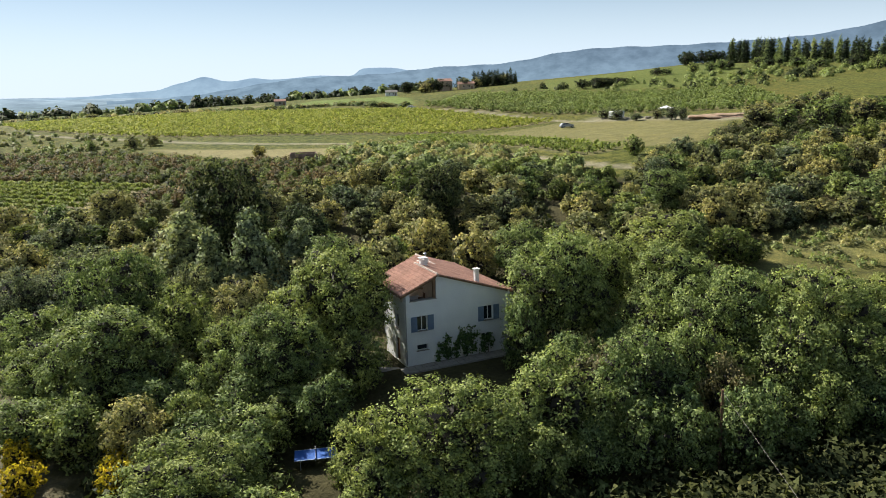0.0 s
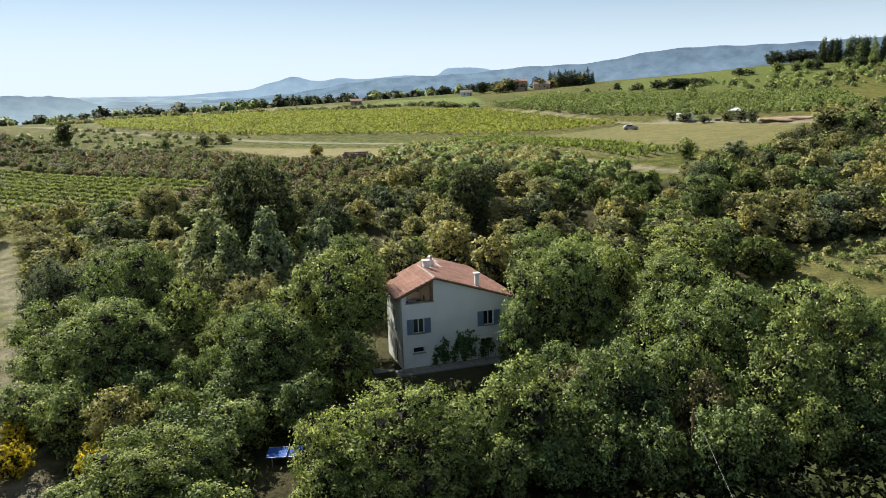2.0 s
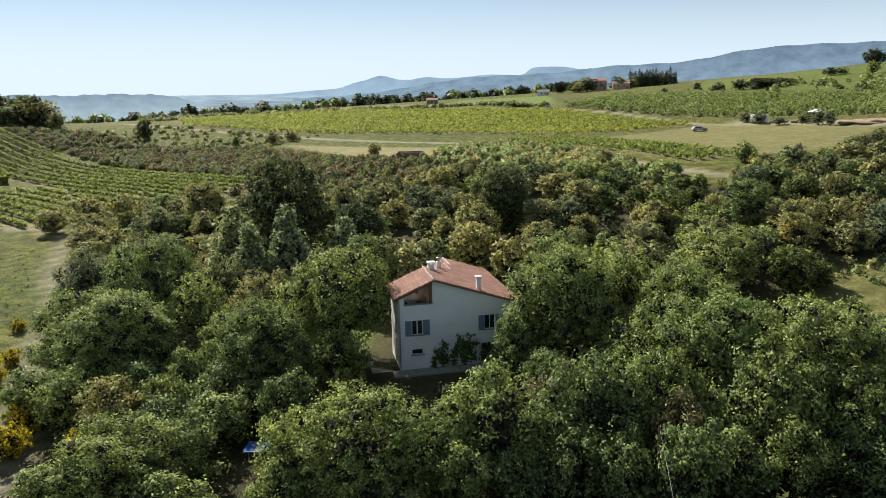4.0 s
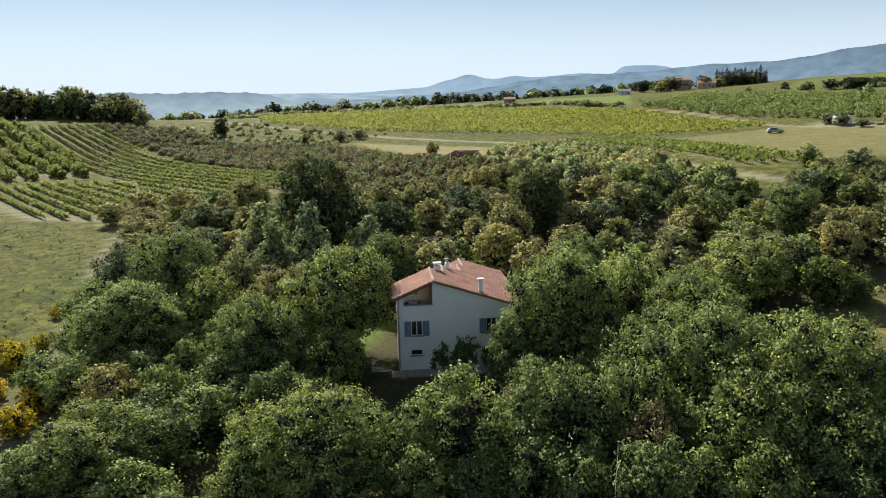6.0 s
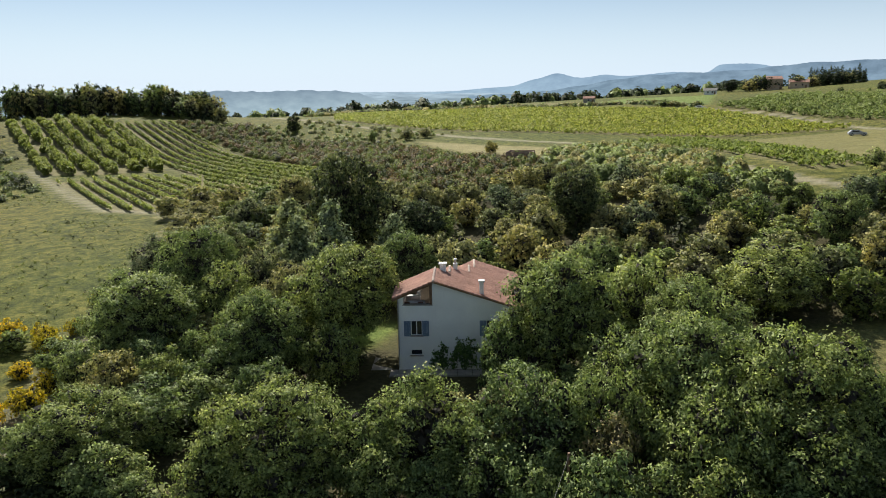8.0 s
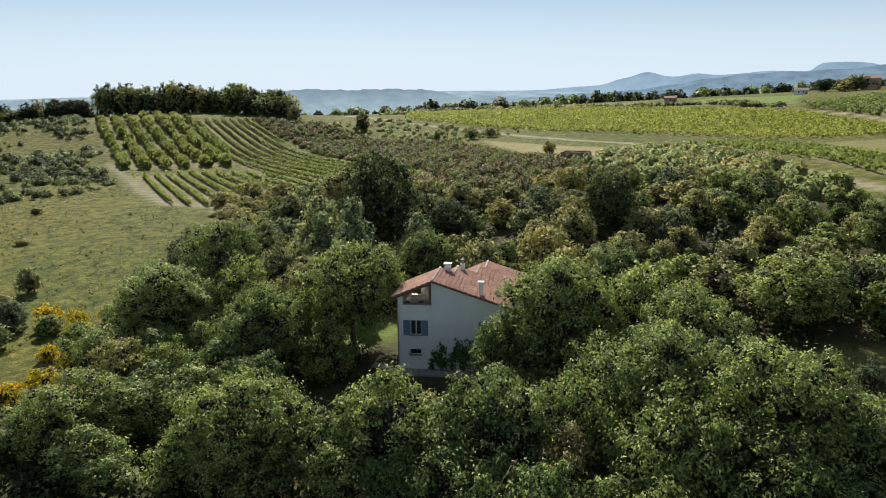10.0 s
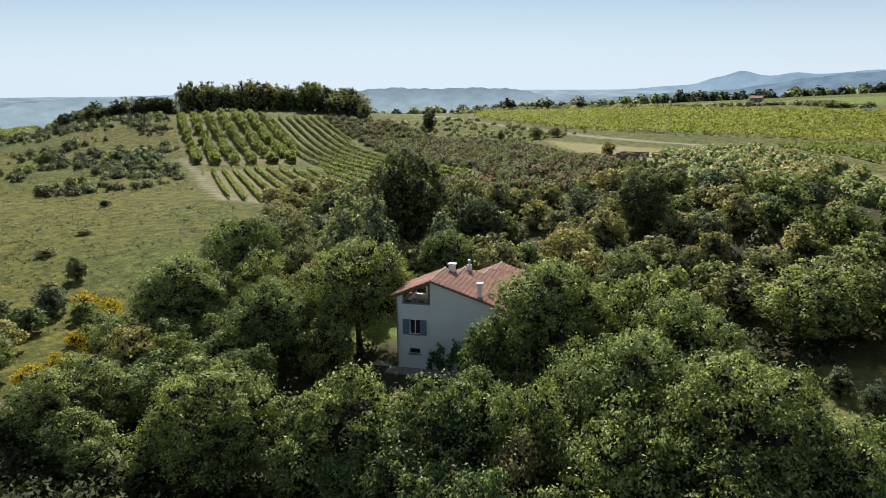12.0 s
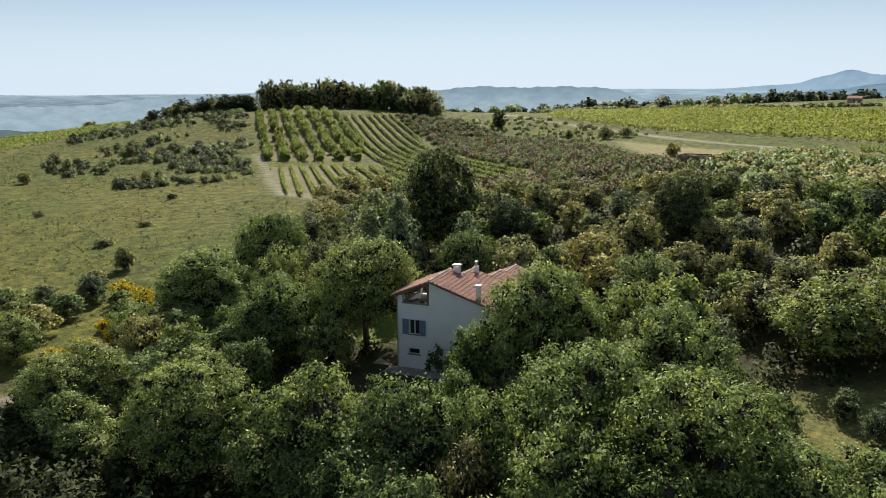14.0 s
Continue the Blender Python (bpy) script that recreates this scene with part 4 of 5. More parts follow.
cover("far_wood", [(-140, 620), (-60, 620), (-30, 580), (-10, 620), (-60, 680), (-150, 690)], 60, 26, 0.55, [DARK, OAK, DARK], FAR, "trees", 63, (1.5, 4.5))
cover("far_hedge", [(-116, 348), (-60, 352), (-24, 320), (-22, 326), (-58, 360), (-116, 356)], 120, 30, 0.5, [HOLM, OAK], "hedge along the vineyard's edge", "hedge", 64, (1, 2.2))
cover("far_hedge", [(-240, 344), (-116, 350), (-112, 366), (-240, 362)], 130, 30, 0.5, [HOLM, OAK], "hedge along the vineyard's edge", "hedge", 65, (1, 2.6))
cover("hillside_scrub", [(20, 370), (40, 380), (112, 306), (160, 330), (240, 380), (220, 420), (150, 410), (110, 400), (40, 400)], 170, 30, 0.5, [OAK, DARK, OAK], "bushes along the hillside terraces", "bushes", 66, (1.2, 3.5))
for i in range(80):
    f = i / 79
    x, y = 172 + 46 * f + SPRNG.uniform(-3, 3), 502 - 112 * f + SPRNG.uniform(-3, 3)
    plant(CYPRESS, x, y, SPRNG.uniform(12.0, 16.5) - 2.0 * f, SPRNG.uniform(1.7, 2.5), 8.2, 1.3, DARK if i % 3 else OAK, "tall slender poplar in a row", "tree", "row of poplars", name="poplar")
for i in range(16):
    x = 8 + i * 1.9
    plant(CYPRESS, x + SPRNG.uniform(-0.8, 0.8), 548 + SPRNG.uniform(-8, 8), SPRNG.uniform(8, 14), SPRNG.uniform(1.6, 2.4), 8.2, 1.3, None, "dark slender cypress beside the far farm", "tree", "far cypresses", name="cypress")
plant(CYPRESS, 38, 552, 9, 1.4, 8.2, 1.3, None, "dark slender cypress standing alone", "tree", name="cypress")


# ---- the house ----
HM = pose(-3.55, 59.76, 0.87, 0, 0, 26.5)
RIDGE_U, RIDGE_W, RIGHT, LEFT = 3.05, 7.72, 0.33, 0.42
WIDE, DEEP = 10.6, 13.0
# blocks behind one another: depth from, depth to, ridge's step to the right
BLOCKS = [(0.0, 4.75, 0.0), (4.75, 7.2, 1.28), (7.2, 9.9, 3.06), (9.9, 13.0, 3.6)]
house = root("house", HM, "three-storey white plastered house with a terracotta tiled gable roof", "house")


def roof_w(u, shift=0.0):
    ru = RIDGE_U + shift
    rw = RIDGE_W - shift * RIGHT
    return rw - (u - ru) * RIGHT if u >= ru else rw - (ru - u) * LEFT


def pierced(bm, length, top, openings, place):
    """A wall in upright strips with openings through it; place(s, w, d) gives the corner, d: 0 outside, 1 inside."""
    cuts = sorted({0.0, length, RIDGE_U if length > RIDGE_U else length, *(o[0] for o in openings), *(o[1] for o in openings)})
    for s0, s1 in zip(cuts, cuts[1:]):
        levels = [(-0.9, -0.9)]
        for a, b, lo, hi in sorted(openings, key=lambda o: o[2]):
            if a < s1 - 1e-6 and b > s0 + 1e-6:
                levels += [(lo, lo), (hi, hi)] if hi is not None else [(lo, lo)]
        if len(levels) % 2:
            levels.append((top(s0), top(s1)))
        for (a0, a1), (b0, b1) in zip(levels[::2], levels[1::2]):
            vs = [bm.verts.new(place(s, w, d)) for d in (0, 1) for s, w in ((s0, a0), (s1, a1), (s1, b1), (s0, b0))]
            for f in ((0, 1, 2, 3), (7, 6, 5, 4), (0, 4, 5, 1), (1, 5, 6, 2), (2, 6, 7, 3), (3, 7, 4, 0)):
                bm.faces.new([vs[i] for i in f])


T = 0.4
FRONT_OPEN = [(1.05, 2.05, 1.2, 1.7), (1.1, 2.06, 2.95, 4.25), (0.5, 2.95, 5.6, None), (7.5, 8.45, 2.95, 4.25), (7.25, 8.2, 1.0, 1.75), (9.35, 9.95, 1.1, 1.6)]
LEFT_OPEN = [(1.4, 2.4, 0.0, 2.1), (1.4, 2.3, 2.95, 4.25), (0.5, 4.2, 5.5, 6.3)]
wall = bmesh.new()
pierced(wall, WIDE, lambda s: roof_w(s) - 0.06, FRONT_OPEN, lambda s, w, d: (s, d * T, w))
part("front_wall", wall, PLASTER, house)
wall = bmesh.new()
pierced(wall, 4.75 - T, lambda s: roof_w(0) - 0.06, [(a - T, b - T, c, d) for a, b, c, d in LEFT_OPEN], lambda s, w, d: (d * T, s + T, w))
part("left_wall", wall, PLASTER, house)
rear = bmesh.new()
box(rear, WIDE - T, WIDE, T, DEEP, -0.9, roof_w(WIDE) - 0.06)
for v0, v1, shift in BLOCKS[1:]:
    box(rear, shift, shift + T, v0, v1, -0.9, roof_w(shift, shift) - 0.06)
    box(rear, shift - 1.9 if shift > 2 else T + 0.002, shift + T - 0.002, v0 - T + 0.002, v0, -0.9, roof_w(shift, shift) - 0.1 if shift > 2 else 5.3)
for u in np.arange(3.6, WIDE - T, 1.0):
    box(rear, u, min(u + 1.0, WIDE - T), DEEP - T, DEEP - 0.003, -0.9, min(roof_w(u, 3.6), roof_w(min(u + 1.0, WIDE - T), 3.6)) - 0.06)
part("rear_wall", rear, PLASTER, house)
loggia = boxes((T, 3.4, T, 4.4, 4.5, 4.7), (1.75, 2.95, 3.9, 4.1, 4.7, 6.9), (2.96, 3.2, T + 0.01, 4.1, 4.7, 7.45))
part("loggia_floor", loggia, surface("warm_plaster", (0.78, 0.68, 0.56), 0.9, 0.12, 1, 20, 0.15), house, "open corner loggia with warm ochre inner walls")


def tiled_slope(bm, u_ridge, w_ridge, run, fall, sign, v0, v1):
    """Rounded tiles lapping down a slope, in rows along the eave."""
    courses = max(2, int(run / 0.36))
    cols = round((v1 - v0) / 0.22) * 6
    prev = None
    for i in range(courses):
        for f0, lift in ((i / courses, 0.0), ((i + 1) / courses, 0.035)):
            ring = []
            for j in range(cols + 1):
                v = v0 + (v1 - v0) * j / cols
                wave = 0.045 * abs(math.sin(math.pi * j / 6 + 0.15 * math.sin(i * 2.7)))
                u = u_ridge + sign * run * f0
                ring.append(bm.verts.new((u, v, w_ridge - run * f0 * fall + wave + lift + 0.04)))
            if prev:
                for j in range(cols):
                    bm.faces.new((prev[j], prev[j + 1], ring[j + 1], ring[j]))
            prev = ring


def slab(bm, pts, thick):
    top = [bm.verts.new(p) for p in pts]
    bot = [bm.verts.new((p[0], p[1], p[2] - thick)) for p in pts]
    bm.faces.new(top)
    bm.faces.new(bot[::-1])
    n = len(pts)
    for i in range(n):
        bm.faces.new((top[i], bot[i], bot[(i + 1) % n], top[(i + 1) % n]))


tiles, deck, caps = bmesh.new(), bmesh.new(), []
for v0, v1, shift in BLOCKS:
    ru, rw = RIDGE_U + shift, RIDGE_W - shift * RIGHT
    a, b = v0 - (0.28 if v0 == 0 else 0), v1 + (0.25 if v1 == DEEP else 0)
    run_r, run_l = WIDE + 0.4 - ru, RIDGE_U + 0.45
    tiled_slope(tiles, ru, rw, run_r, RIGHT, 1, a, b)
    tiled_slope(tiles, ru, rw, run_l, LEFT, -1, a, b)
    for s, run, fall in ((1, run_r, RIGHT), (-1, run_l, LEFT)):
        q = [(ru, a, rw), (ru + s * run, a, rw - run * fall), (ru + s * run, b, rw - run * fall), (ru, b, rw)]
        slab(deck, q if s < 0 else q[::-1], 0.12)
roof = part("roof", tiles, TILE, house, "weathered terracotta barrel tiles")
part("roof_deck", deck, WOOD, roof)
for v0, v1, shift in BLOCKS:
    cap = bmesh.new()
    ru, rw = RIDGE_U + shift, RIDGE_W - shift * RIGHT
    a, b = v0 - (0.28 if v0 == 0 else -0.02), v1 + (0.25 if v1 == DEEP else -0.02)
    n = int((b - a) / 0.42)
    for i in range(n):
        y0, y1 = a + (b - a) * i / n, a + (b - a) * (i + 1) / n
        tube(cap, [(ru, y0 - 0.06, rw + 0.045), (ru, y1 + 0.06, rw + 0.03)], [0.12, 0.115], 8)
    part("ridge_tiles", cap, MORTAR, roof, "pale mortared ridge tiles", True)
verge = bmesh.new()
for u0, u1 in ((-0.45, RIDGE_U), (RIDGE_U, WIDE + 0.4)):
    n = int(abs(u1 - u0) / 0.4)
    for i in range(n):
        p, q = u0 + (u1 - u0) * i / n, u0 + (u1 - u0) * (i + 1) / n
        tube(verge, [(p, -0.27, roof_w(p) + 0.05), (q + 0.03, -0.27, roof_w(q) + 0.03)], [0.085, 0.075], 6)
part("verge_tiles", verge, TILE, roof, smooth=True)
rafters = bmesh.new()
for v in (-0.15, 0.7, 1.5, 2.3, 3.1):
    slab(rafters, [(-0.4, v, roof_w(-0.4) - 0.13), (2.94, v, roof_w(2.94) - 0.13), (2.94, v + 0.12, roof_w(2.94) - 0.13), (-0.4, v + 0.12, roof_w(-0.4) - 0.13)], 0.14)
box(rafters, 1.5, 1.66, -0.2, 4.0, roof_w(1.58) - 0.46, roof_w(1.58) - 0.28)
part("rafters", rafters, WOOD, house, "dark timber rafters under the eave")
part("parapet_ledge", boxes((0.42, 3.0, -0.06, T + 0.05, 5.6, 5.66), bevel=0.01), STONE, house)
part("loggia_post", boxes((2.72, 2.94, 0.08, 0.3, 5.66, 7.4)), WOOD, house, "dark brown timber post")


def chimney(u, v, sx, sy, top, label, cap_up=0.0, pot=False):
    base = roof_w(u) - 0.5
    ob = part("chimney", boxes((u - sx / 2, u + sx / 2, v - sy / 2, v + sy / 2, base, top), bevel=0.015), PLASTER, house, label)
    if pot:
        bm = bmesh.new()
        tube(bm, [(u, v, top), (u, v, top + 0.35)], [0.11, 0.1], 10)
        tube(bm, [(u, v, top + 0.38), (u, v, top + 0.44)], [0.2, 0.12], 10)
        part("chimney_pot", bm, METAL, ob)
    else:
        bm = boxes((u - sx / 2 - 0.09, u + sx / 2 + 0.09, v - sy / 2 - 0.09, v + sy / 2 + 0.09, top + cap_up, top + cap_up + 0.09), bevel=0.01)
        if cap_up:
            for du in (-1, 1):
                for dv in (-1, 1):
                    x, y = u + du * (sx / 2 - 0.06), v + dv * (sy / 2 - 0.06)
                    box(bm, x - 0.05, x + 0.05, y - 0.05, y + 0.05, top, top + cap_up)
        part("chimney_cap", bm, PLASTER, ob)


chimney(3.75, 4.6, 0.55, 0.5, 8.0, "squat white chimney with a slab cap", 0.16)
chimney(4.85, 6.6, 0.4, 0.4, 7.75, "white chimney with a metal pot", 0, True)
chimney(7.1, 0.5, 0.36, 0.36, 7.55, "tall slim white chimney", 0.0)


def window(u0, u1, w0, w1, bars=1, wall_v=0.0, side=False):
    """A casement set back in its opening."""
    def turn(a, b, c, d, e, f):
        return (c, d, a, b, e, f) if side else (a, b, c, d, e, f)
    v = wall_v + 0.16
    fr = 0.06
    rows = [(u0, u1, v, v + 0.06, w0, w0 + fr), (u0, u1, v, v + 0.06, w1 - fr, w1), (u0, u0 + fr, v, v + 0.06, w0 + fr, w1 - fr), (u1 - fr, u1, v, v + 0.06, w0 + fr, w1 - fr)]
    for i in range(bars):
        c = u0 + (u1 - u0) * (i + 1) / (bars + 1)
        rows.append((c - 0.04, c + 0.04, v, v + 0.06, w0 + fr, w1 - fr))
    win = part("window", boxes(*[turn(*r) for r in rows]), WHITE, house, "white framed casement window")
    part("pane", boxes(turn(u0 + 0.02, u1 - 0.02, v + 0.025, v + 0.035, w0 + 0.02, w1 - 0.02)), GLASS, win)
    part("sill", boxes(turn(u0 - 0.1, u1 + 0.1, wall_v - 0.08, wall_v + 0.15, w0 - 0.06, w0), bevel=0.008), STONE, win)


def shutter(u0, u1, w0, w1):
    bm = bmesh.new()
    n = 5
    for i in range(n):
        a, b = u0 + (u1 - u0) * i / n, u0 + (u1 - u0) * (i + 1) / n
        box(bm, a + 0.004, b - 0.004, -0.075, -0.04, w0, w1)
    for w in (w0 + 0.18, w1 - 0.28):
        box(bm, u0 + 0.02, u1 - 0.02, -0.1, -0.076, w, w + 0.1)
    sh = part("shutter", bm, SHUTTER, house, "blue-grey boarded shutter standing open")
    part("hinge", boxes((u0 + 0.02 if u0 > 1.8 else u1 - 0.12, u0 + 0.12 if u0 > 1.8 else u1 - 0.02, -0.04, 0.0, w0 + 0.2, w0 + 0.25)), METAL, sh)


window(1.1, 2.06, 2.95, 4.25)
window(7.5, 8.45, 2.95, 4.25)
window(1.05, 2.05, 1.2, 1.7, 0)
window(7.25, 8.2, 1.0, 1.75, 1)
window(9.35, 9.95, 1.1, 1.6, 0)
window(1.4, 2.3, 2.95, 4.25, 1, 0.0, True)
shutter(0.52, 1.09, 2.92, 4.27)
shutter(2.07, 2.64, 2.92, 4.27)
shutter(6.92, 7.49, 2.92, 4.27)
shutter(8.46, 9.03, 2.92, 4.27)
door = part("door", boxes((0.15, 0.2, 1.42, 2.38, 0.0, 2.08)), WOOD, house, "brown timber door")
part("door_handle", boxes((0.1, 0.15, 1.5, 1.6, 1.0, 1.04)), METAL, door)
bm = bmesh.new()
tube(bm, [(0.06, -0.07, 6.2), (0.06, -0.07, 0.1)], [0.045, 0.045], 8)
part("downpipe", bm, METAL, house)

# paved strip along the house with its low retaining wall
terrace = root("terrace", HM, "paved stone terrace with a low retaining wall along the house", "terrace", kind="structure")
part("paving", boxes((-0.7, 12.0, -1.5, -0.01, -0.9, -0.08), (-2.4, -0.01, -0.01, 9.0, -0.9, -0.08), bevel=0.02), STONE, terrace)
rr = random.Random(3)
for i in range(20):
    for j in range(2):
        u = -0.65 + i * 0.63
        bm = boxes((u + 0.01, u + 0.615, -1.45 + j * 0.72, -0.78 + j * 0.72, -0.09, -0.05 + rr.uniform(-0.008, 0.008)), bevel=0.012)
        part("paving_slab", bm, STONE, terrace)
part("retaining_wall", boxes((-0.7, 12.0, -1.75, -1.51, -1.6, -0.02), bevel=0.02), FIELDSTONE, terrace)


def climber(u0, u1, w1, count, seed, label):
    rng = np.random.default_rng(seed)
    ob = root("climbing_vine", HM @ pose((u0 + u1) / 2, -0.05, -0.05), label, "climbing plant", "climbers on the wall")
    bm = bmesh.new()
    stem_top = w1 * 0.8
    for k in range(2):
        x = (rng.random() - 0.5) * (u1 - u0) * 0.4
        tube(bm, [(x, -0.05, -0.1), (x + 0.1, -0.07, stem_top * 0.5), (x - 0.12, -0.05, stem_top)], [0.04, 0.03, 0.015], 5)
    part("stem", bm, BARK, ob)
    half = (u1 - u0) / 2
    tufts = max(7, count // 26)
    t = rng.random(tufts)
    mid = np.stack([rng.uniform(-1, 1, tufts) * half * (0.55 + 0.5 * t) + half * 0.3 * np.sin(t * 5 + seed), -0.06 - 0.2 * rng.random(tufts) ** 2, 0.15 + t ** 0.9 * w1 * rng.uniform(0.7, 1.1, tufts)], 1)
    n = tufts * 13
    c = np.repeat(mid, 13, 0) + rng.normal(0, 1, (n, 3)) * (0.13, 0.05, 0.15)
    c[:, 1] = np.minimum(c[:, 1], -0.03)
    v, f = leaf_cards(c, np.tile([0, -1, 0.3], (n, 1)).astype(float), 0.15, rng, 1.2)
    cr = new("foliage", fast_mesh("foliage", v, f, CLIMB))
    cr.parent = ob


table = root("loggia_table", HM @ pose(1.5, 1.9, 4.7), "white table standing in the open loggia", "table")
part("tabletop", boxes((-0.75, 0.75, -0.42, 0.42, 0.71, 0.75), bevel=0.01), WHITE, table)
for a in (-0.65, 0.65):
    for b in (-0.34, 0.34):
        part("leg", boxes((a - 0.03, a + 0.03, b - 0.03, b + 0.03, 0, 0.71)), WHITE, table)
for a, b, r in ((0.75, 1.2, 0), (1.9, 1.2, 0), (2.5, 2.1, 90)):
    chair = root("loggia_chair", HM @ pose(a, b, 4.7, 0, 0, r), "brown wooden chair in the open loggia", "chair", "loggia chairs")
    part("seat", boxes((-0.22, 0.22, -0.2, 0.2, 0.43, 0.47), bevel=0.01), WOOD, chair)
    part("backrest", boxes((-0.22, 0.22, -0.23, -0.2, 0.47, 0.95), bevel=0.01), WOOD, chair)
    for x in (-0.19, 0.19):
        for y in (-0.17, 0.17):
            part("leg", boxes((x - 0.02, x + 0.02, y - 0.02, y + 0.02, 0, 0.43)), WOOD, chair)
climber(3.1, 4.2, 2.0, 700, 1, "narrow green climber on the white wall")
climber(5.0, 6.8, 2.6, 1500, 2, "broad bushy green climber on the white wall")
climber(4.4, 5.0, 1.6, 260, 3, "small green climber on the white wall")
climber(6.8, 8.3, 1.6, 600, 4, "green climber hanging round a cellar window")
climber(2.75, 3.05, 1.5, 60, 5, "thin bare climber on the white wall")


# ---- things in the garden and the fields ----
def table_tennis():
    ob = root("table_tennis_table", pose(-8.5, 44.9, at(-8.5, 44.9), 0, 0, 12), "blue table tennis table on the grass", "table")
    for s in (-1, 1):
        half = part("tabletop", boxes((min(s * 0.01, s * 1.37), max(s * 0.01, s * 1.37), -0.76, 0.76, 0.73, 0.76), bevel=0.005), BLUE, ob)
        part("border_line", boxes((min(s * 0.01, s * 1.37), max(s * 0.01, s * 1.37), -0.76, -0.73, 0.761, 0.764), (min(s * 0.01, s * 1.37), max(s * 0.01, s * 1.37), 0.73, 0.76, 0.761, 0.764)), WHITE, half)
        for y in (-0.55, 0.55):
            part("leg", boxes((s * 1.0 - 0.03, s * 1.0 + 0.03, y - 0.03, y + 0.03, -0.05, 0.73)), METAL, ob)
    net = part("net", boxes((-0.006, 0.006, -0.85, 0.85, 0.76, 0.91)), WHITE, ob)
    for y in (-0.88, 0.85):
        part("net_post", boxes((-0.02, 0.02, y, y + 0.03, 0.7, 0.92)), METAL, net)


table_tennis()


def car(x, y, turn, mat, label):
    ob = root("car", pose(x, y, at(x, y), 0, 0, turn), label, "car")
    bm = bmesh.new()
    prof = [(-2.1, 0.35), (-2.15, 0.75), (-1.9, 0.95), (-1.5, 1.4), (0.3, 1.45), (0.95, 0.98), (1.9, 0.85), (2.1, 0.6), (2.05, 0.35)]
    for s in (-0.82, 0.82):
        for px, pz in prof:
            bm.verts.new((px, s * (0.86 if pz > 1.2 else 1.0), pz))
    bm.verts.ensure_lookup_table()
    n = len(prof)
    bm.faces.new([bm.verts[i] for i in range(n)])
    bm.faces.new([bm.verts[n + i] for i in range(n)][::-1])
    for i in range(n):
        bm.faces.new((bm.verts[i], bm.verts[(i + 1) % n], bm.verts[n + (i + 1) % n], bm.verts[n + i])[::-1])
    bmesh.ops.bevel(bm, geom=bm.edges[:], offset=0.05, segments=1, affect="EDGES")
    body = part("body", bm, mat, ob)
    part("window", boxes((-1.35, 0.25, -0.8, 0.8, 1.0, 1.36)), GLASS, body)
    for px in (-1.35, 1.35):
        for s in (-0.8, 0.8):
            bm = bmesh.new()
            tube(bm, [(px, s - 0.1, 0.32), (px, s + 0.1, 0.32)], [0.32, 0.32], 14)
            wh = part("wheel", bm, RUBBER, ob)
            bm = bmesh.new()
            tube(bm, [(px, s - 0.11, 0.32), (px, s + 0.11, 0.32)], [0.19, 0.19], 10)
            part("rim", bm, METAL, wh)


car(31.7, 224.0, 12, SILVER, "silver-grey car on the field track")
car(-20.4, 310.5, 5, WHITE, "white car parked at the far field edge")


def hut(name, x, y, turn, w, d, h, pitch, wall_mat, roof_mat, label, category="house", holes=2):
    """A small building with a gabled roof, a door and windows."""
    ob = root(name, pose(x, y, at(x, y) - 0.3, 0, 0, turn), label, category)
    bm = boxes((-w / 2, w / 2, -d / 2, d / 2, 0, h))
    vs = [bm.verts.new(p) for p in ((-w / 2, -d / 2, h), (-w / 2, d / 2, h), (-w / 2, 0, h + pitch), (w / 2, -d / 2, h), (w / 2, d / 2, h), (w / 2, 0, h + pitch))]
    bm.faces.new((vs[0], vs[2], vs[1]))
    bm.faces.new((vs[3], vs[4], vs[5]))
    part("wall", bm, wall_mat, ob)
    bm = bmesh.new()
    o = 0.35
    for s in (-1, 1):
        e = pitch * o / (d / 2)
        q = [(-w / 2 - o, s * (d / 2 + o), h - e + 0.02), (w / 2 + o, s * (d / 2 + o), h - e + 0.02), (w / 2 + o, 0, h + pitch + 0.02), (-w / 2 - o, 0, h + pitch + 0.02)]
        slab(bm, q if s < 0 else q[::-1], -0.15)
    part("roof", bm, roof_mat, ob)
    for i in range(holes):
        c = -w / 2 + w * (i + 1) / (holes + 1)
        part("window", boxes((c - 0.4, c + 0.4, -d / 2 - 0.03, -d / 2 + 0.05, h * 0.45, h * 0.45 + 1.0)), GLASS, ob)
    part("door", boxes((w * 0.3, w * 0.3 + 0.9, -d / 2 - 0.04, -d / 2 + 0.05, 0.2, 2.2)), WOOD, ob)


OCHRE = surface("ochre_render", (0.5, 0.38, 0.27), 0.9, 0.12, 0.5, 10, 0.2)
hut("stone_shed", -118, 486, 10, 7, 5, 3.0, 1.2, STONE, TILE, "small pale stone shed among the far fields", "shed", 1)
hut("farmhouse", -50, 528, 8, 8, 5, 2.8, 1.4, WHITE, STONE, "low white farm building far off beside trees")
hut("farmhouse", -13, 534, 20, 9, 8, 7.0, 1.6, OCHRE, TILE, "ochre farmhouse with a tiled roof far off", holes=3)
hut("farmhouse", 2, 528, 8, 11, 7, 4.0, 1.4, OCHRE, TILE, "low ochre farmhouse wing with a tiled roof far off")


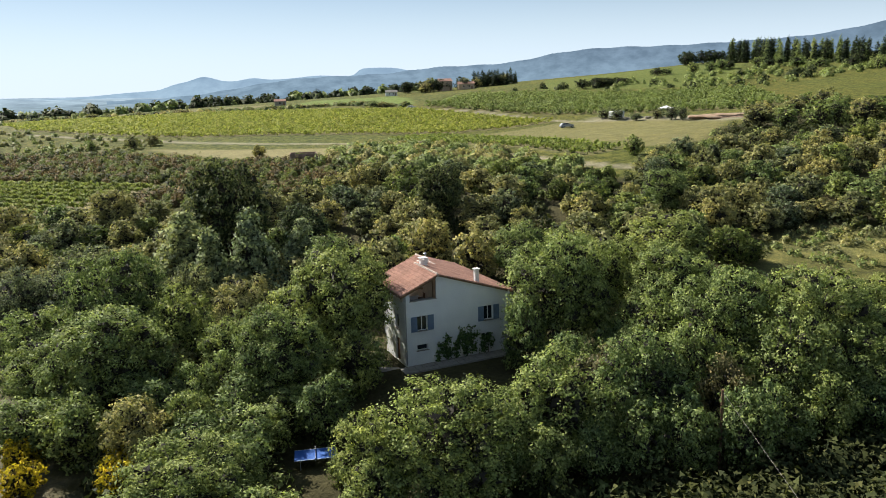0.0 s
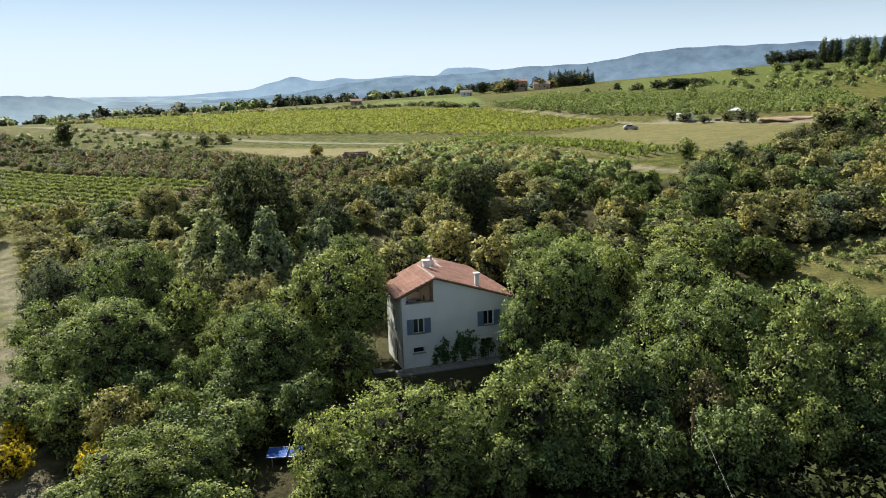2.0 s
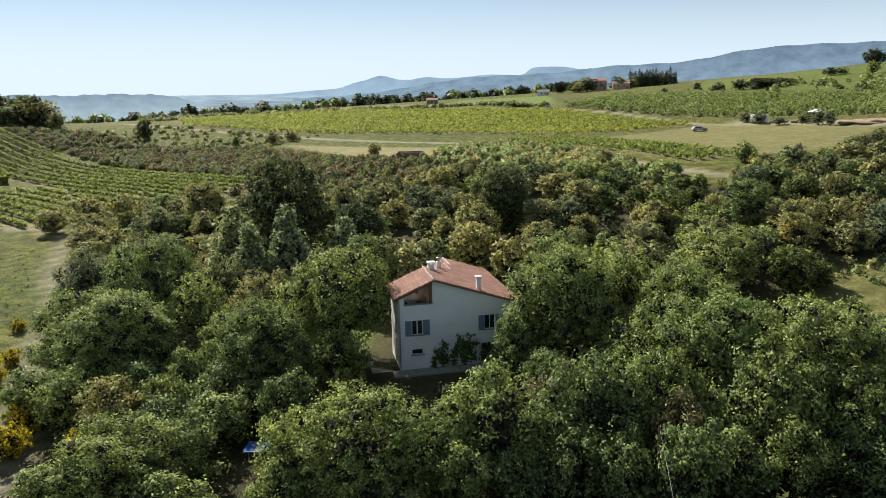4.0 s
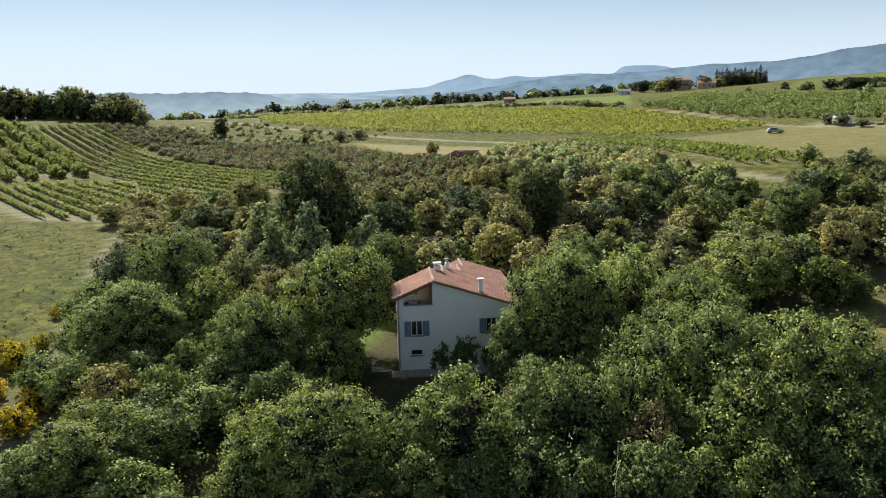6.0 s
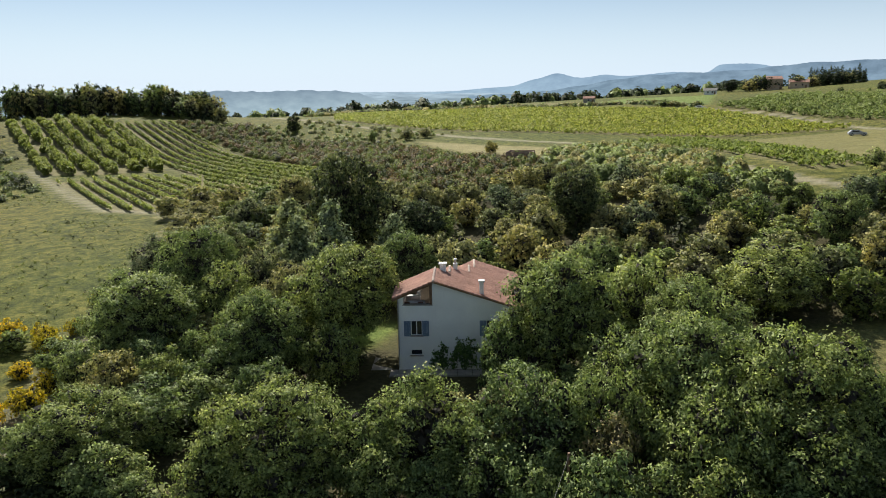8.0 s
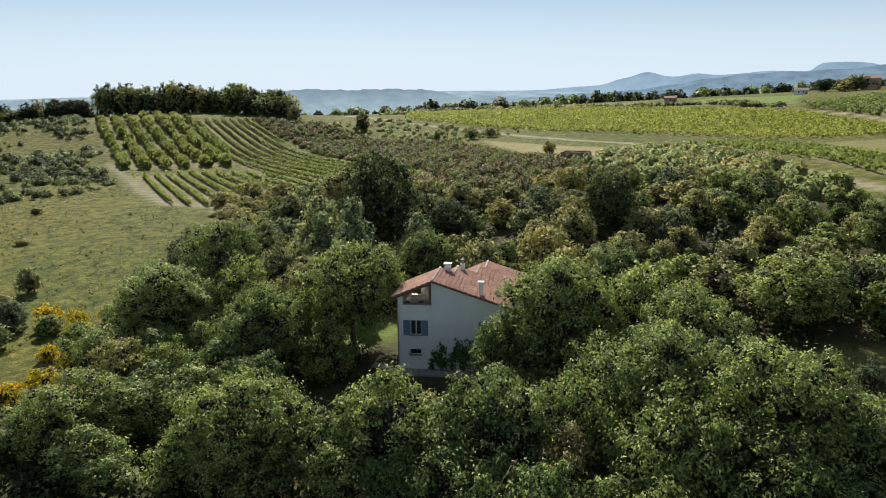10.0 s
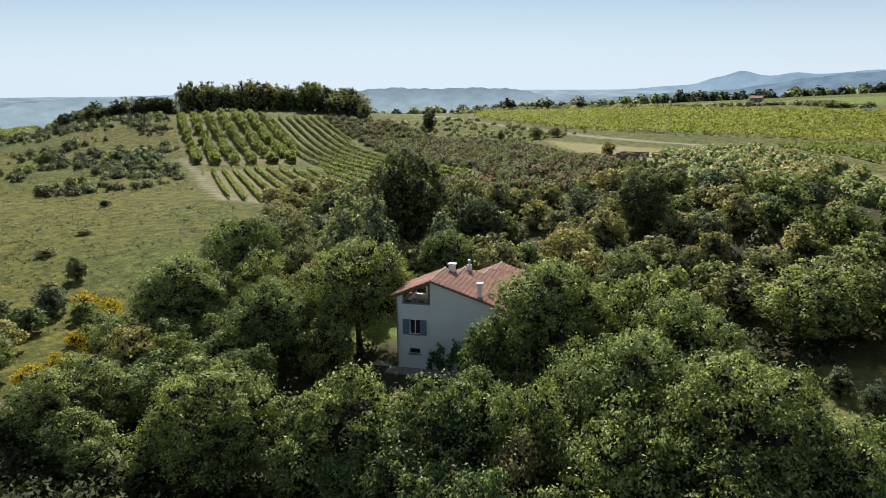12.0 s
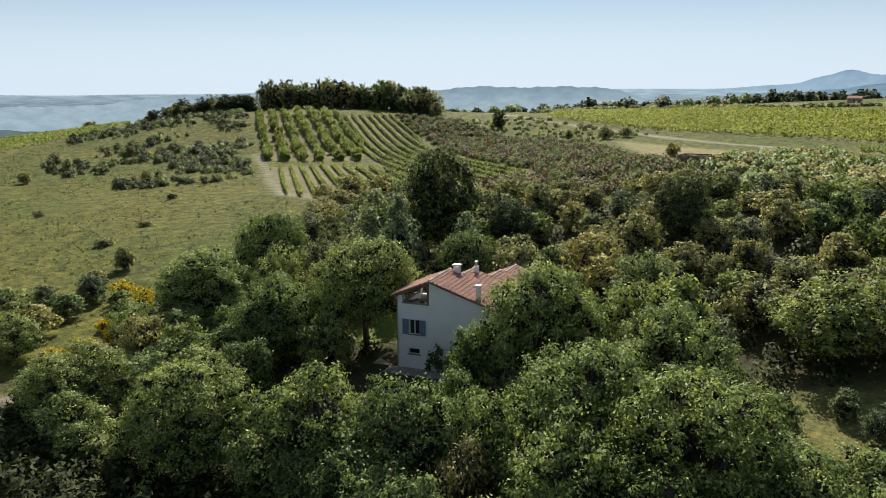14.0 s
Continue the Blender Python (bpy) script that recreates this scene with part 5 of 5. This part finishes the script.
def ruin():
    x, y = -33.6, 161.2
    ob = root("ruined_hut", pose(x, y, at(x, y) - 0.2, 0, 0, 14), "roofless reddish block hut in the dry field", "hut")
    t = 0.25
    for r in ((-2.9, 2.9, -2.2, -2.2 + t, 0, 1.9), (-2.9, 2.9, 2.2 - t, 2.2, 0, 2.0), (-2.9, -2.9 + t, -2.2 + t, 2.2 - t, 0, 1.95), (2.9 - t, 2.9, -2.2 + t, 2.2 - t, 0, 1.85)):
        part("wall", boxes(r, bevel=0.03), RUINED, ob)


ruin()


def yard_things():
    x, y = 49.0, 238.0
    ob = root("caravan", pose(x, y, at(x, y), 0, 0, 30), "white caravan parked in the yard", "caravan")
    body = part("body", boxes((-2.4, 2.4, -1.05, 1.05, 0.45, 2.5), bevel=0.18), WHITE, ob)
    part("window", boxes((-1.5, -0.4, -1.07, -1.04, 1.3, 1.9), (0.4, 1.5, -1.07, -1.04, 1.3, 1.9)), GLASS, body)
    for s in (-0.9, 0.9):
        bm = bmesh.new()
        tube(bm, [(0, s - 0.1, 0.33), (0, s + 0.1, 0.33)], [0.33, 0.33], 12)
        part("wheel", bm, RUBBER, ob)
    x, y = 62.5, 231.0
    ob = root("parasol", pose(x, y, at(x, y)), "large pale parasol open in the yard", "parasol")
    bm = bmesh.new()
    tube(bm, [(0, 0, -0.1), (0, 0, 2.9)], [0.05, 0.04], 8)
    part("pole", bm, METAL, ob)
    bm = bmesh.new()
    bmesh.ops.create_cone(bm, cap_ends=True, segments=8, radius1=2.6, radius2=0.1, depth=0.8, matrix=Matrix.Translation((0, 0, 2.7)))
    part("canopy", bm, WHITE, ob)
    x, y = 72.0, 207.0
    rng = np.random.default_rng(5)
    bm = bmesh.new()
    bmesh.ops.create_icosphere(bm, subdivisions=4, radius=1)
    for v in bm.verts:
        q = 1 + 0.35 * noise.noise(v.co * 1.7) + 0.12 * noise.noise(v.co * 5)
        v.co = Vector((v.co.x * 8.5 * q, v.co.y * 4.5 * q, max(-0.3, v.co.z) * 1.0 * q))
    ob = root("earth_mound", pose(x, y, at(x, y), 0, 0, -20), "mound of reddish earth in the yard", "mound")
    part("soil", bm, EARTH, ob, smooth=True)
    for i, (x, y) in enumerate([(52, 234), (54.5, 232.5), (57, 229), (46, 243), (59.5, 226)]):
        ob = root("stone_pile", pose(x, y, at(x, y), 0, 0, i * 40), "pile of pale building stone in the yard", "stones", "yard stone piles")
        rr = random.Random(i)
        for k in range(6):
            a, b, s = rr.uniform(-1.2, 1.2), rr.uniform(-0.8, 0.8), rr.uniform(0.35, 0.6)
            part("block", boxes((a - s, a + s, b - s * 0.7, b + s * 0.7, -0.1, s * 1.1), bevel=0.06), STONE, ob)


yard_things()


def flower_bush(x, y):
    rng = np.random.default_rng(9)
    ob = root("flower_bush", pose(x, y, at(x, y)), "low bush with bright red flowers", "bush")
    d = sphere_dirs(160, rng)
    d[:, 2] = np.abs(d[:, 2])
    v, f = leaf_cards(d * (0.8, 0.7, 0.9) * rng.uniform(0.6, 1, (160, 1)), d, 0.2, rng)
    cr = new("leaves", fast_mesh("leaves", v, f, OAK))
    cr.parent = ob
    d = d[:60]
    v, f = leaf_cards(d * (0.85, 0.75, 0.95), d, 0.2, rng, 1.0)
    cr = new("flowers", fast_mesh("flowers", v, f, RED))
    cr.parent = ob


flower_bush(-14.6, 50.6)


def cable():
    """A pale overhead cable sagging down between the trees, on two wooden poles."""
    ends = [(19.5, 22.0), (17.25, 42.6)]
    tops = [0.7, 5.36]
    for (x, y), top in zip(ends, tops):
        ob = root("cable_pole", pose(x, y, at(x, y)), "weathered wooden cable pole among the trees", "pole", "cable poles")
        bm = bmesh.new()
        tube(bm, [(0, 0, -0.4), (0, 0, top - at(x, y) + 0.15)], [0.11, 0.08], 8)
        part("shaft", bm, WOOD, ob)
    bm = bmesh.new()
    p, q = Vector((*ends[0], tops[0])), Vector((*ends[1], tops[1]))
    tube(bm, [p.lerp(q, k / 8) - Vector((0, 0, 0.1 * math.sin(math.pi * k / 8))) for k in range(9)], [0.01] * 9, 5)
    ob = root("cable", Matrix(), "pale grey overhead cable", "cable")
    part("strand", bm, STONE, ob)


cable()

# the patterns from which the plants were copied are not part of the place
for ob in PROTOS:
    for c in list(ob.children):
        bpy.data.objects.remove(c)
    bpy.data.objects.remove(ob)
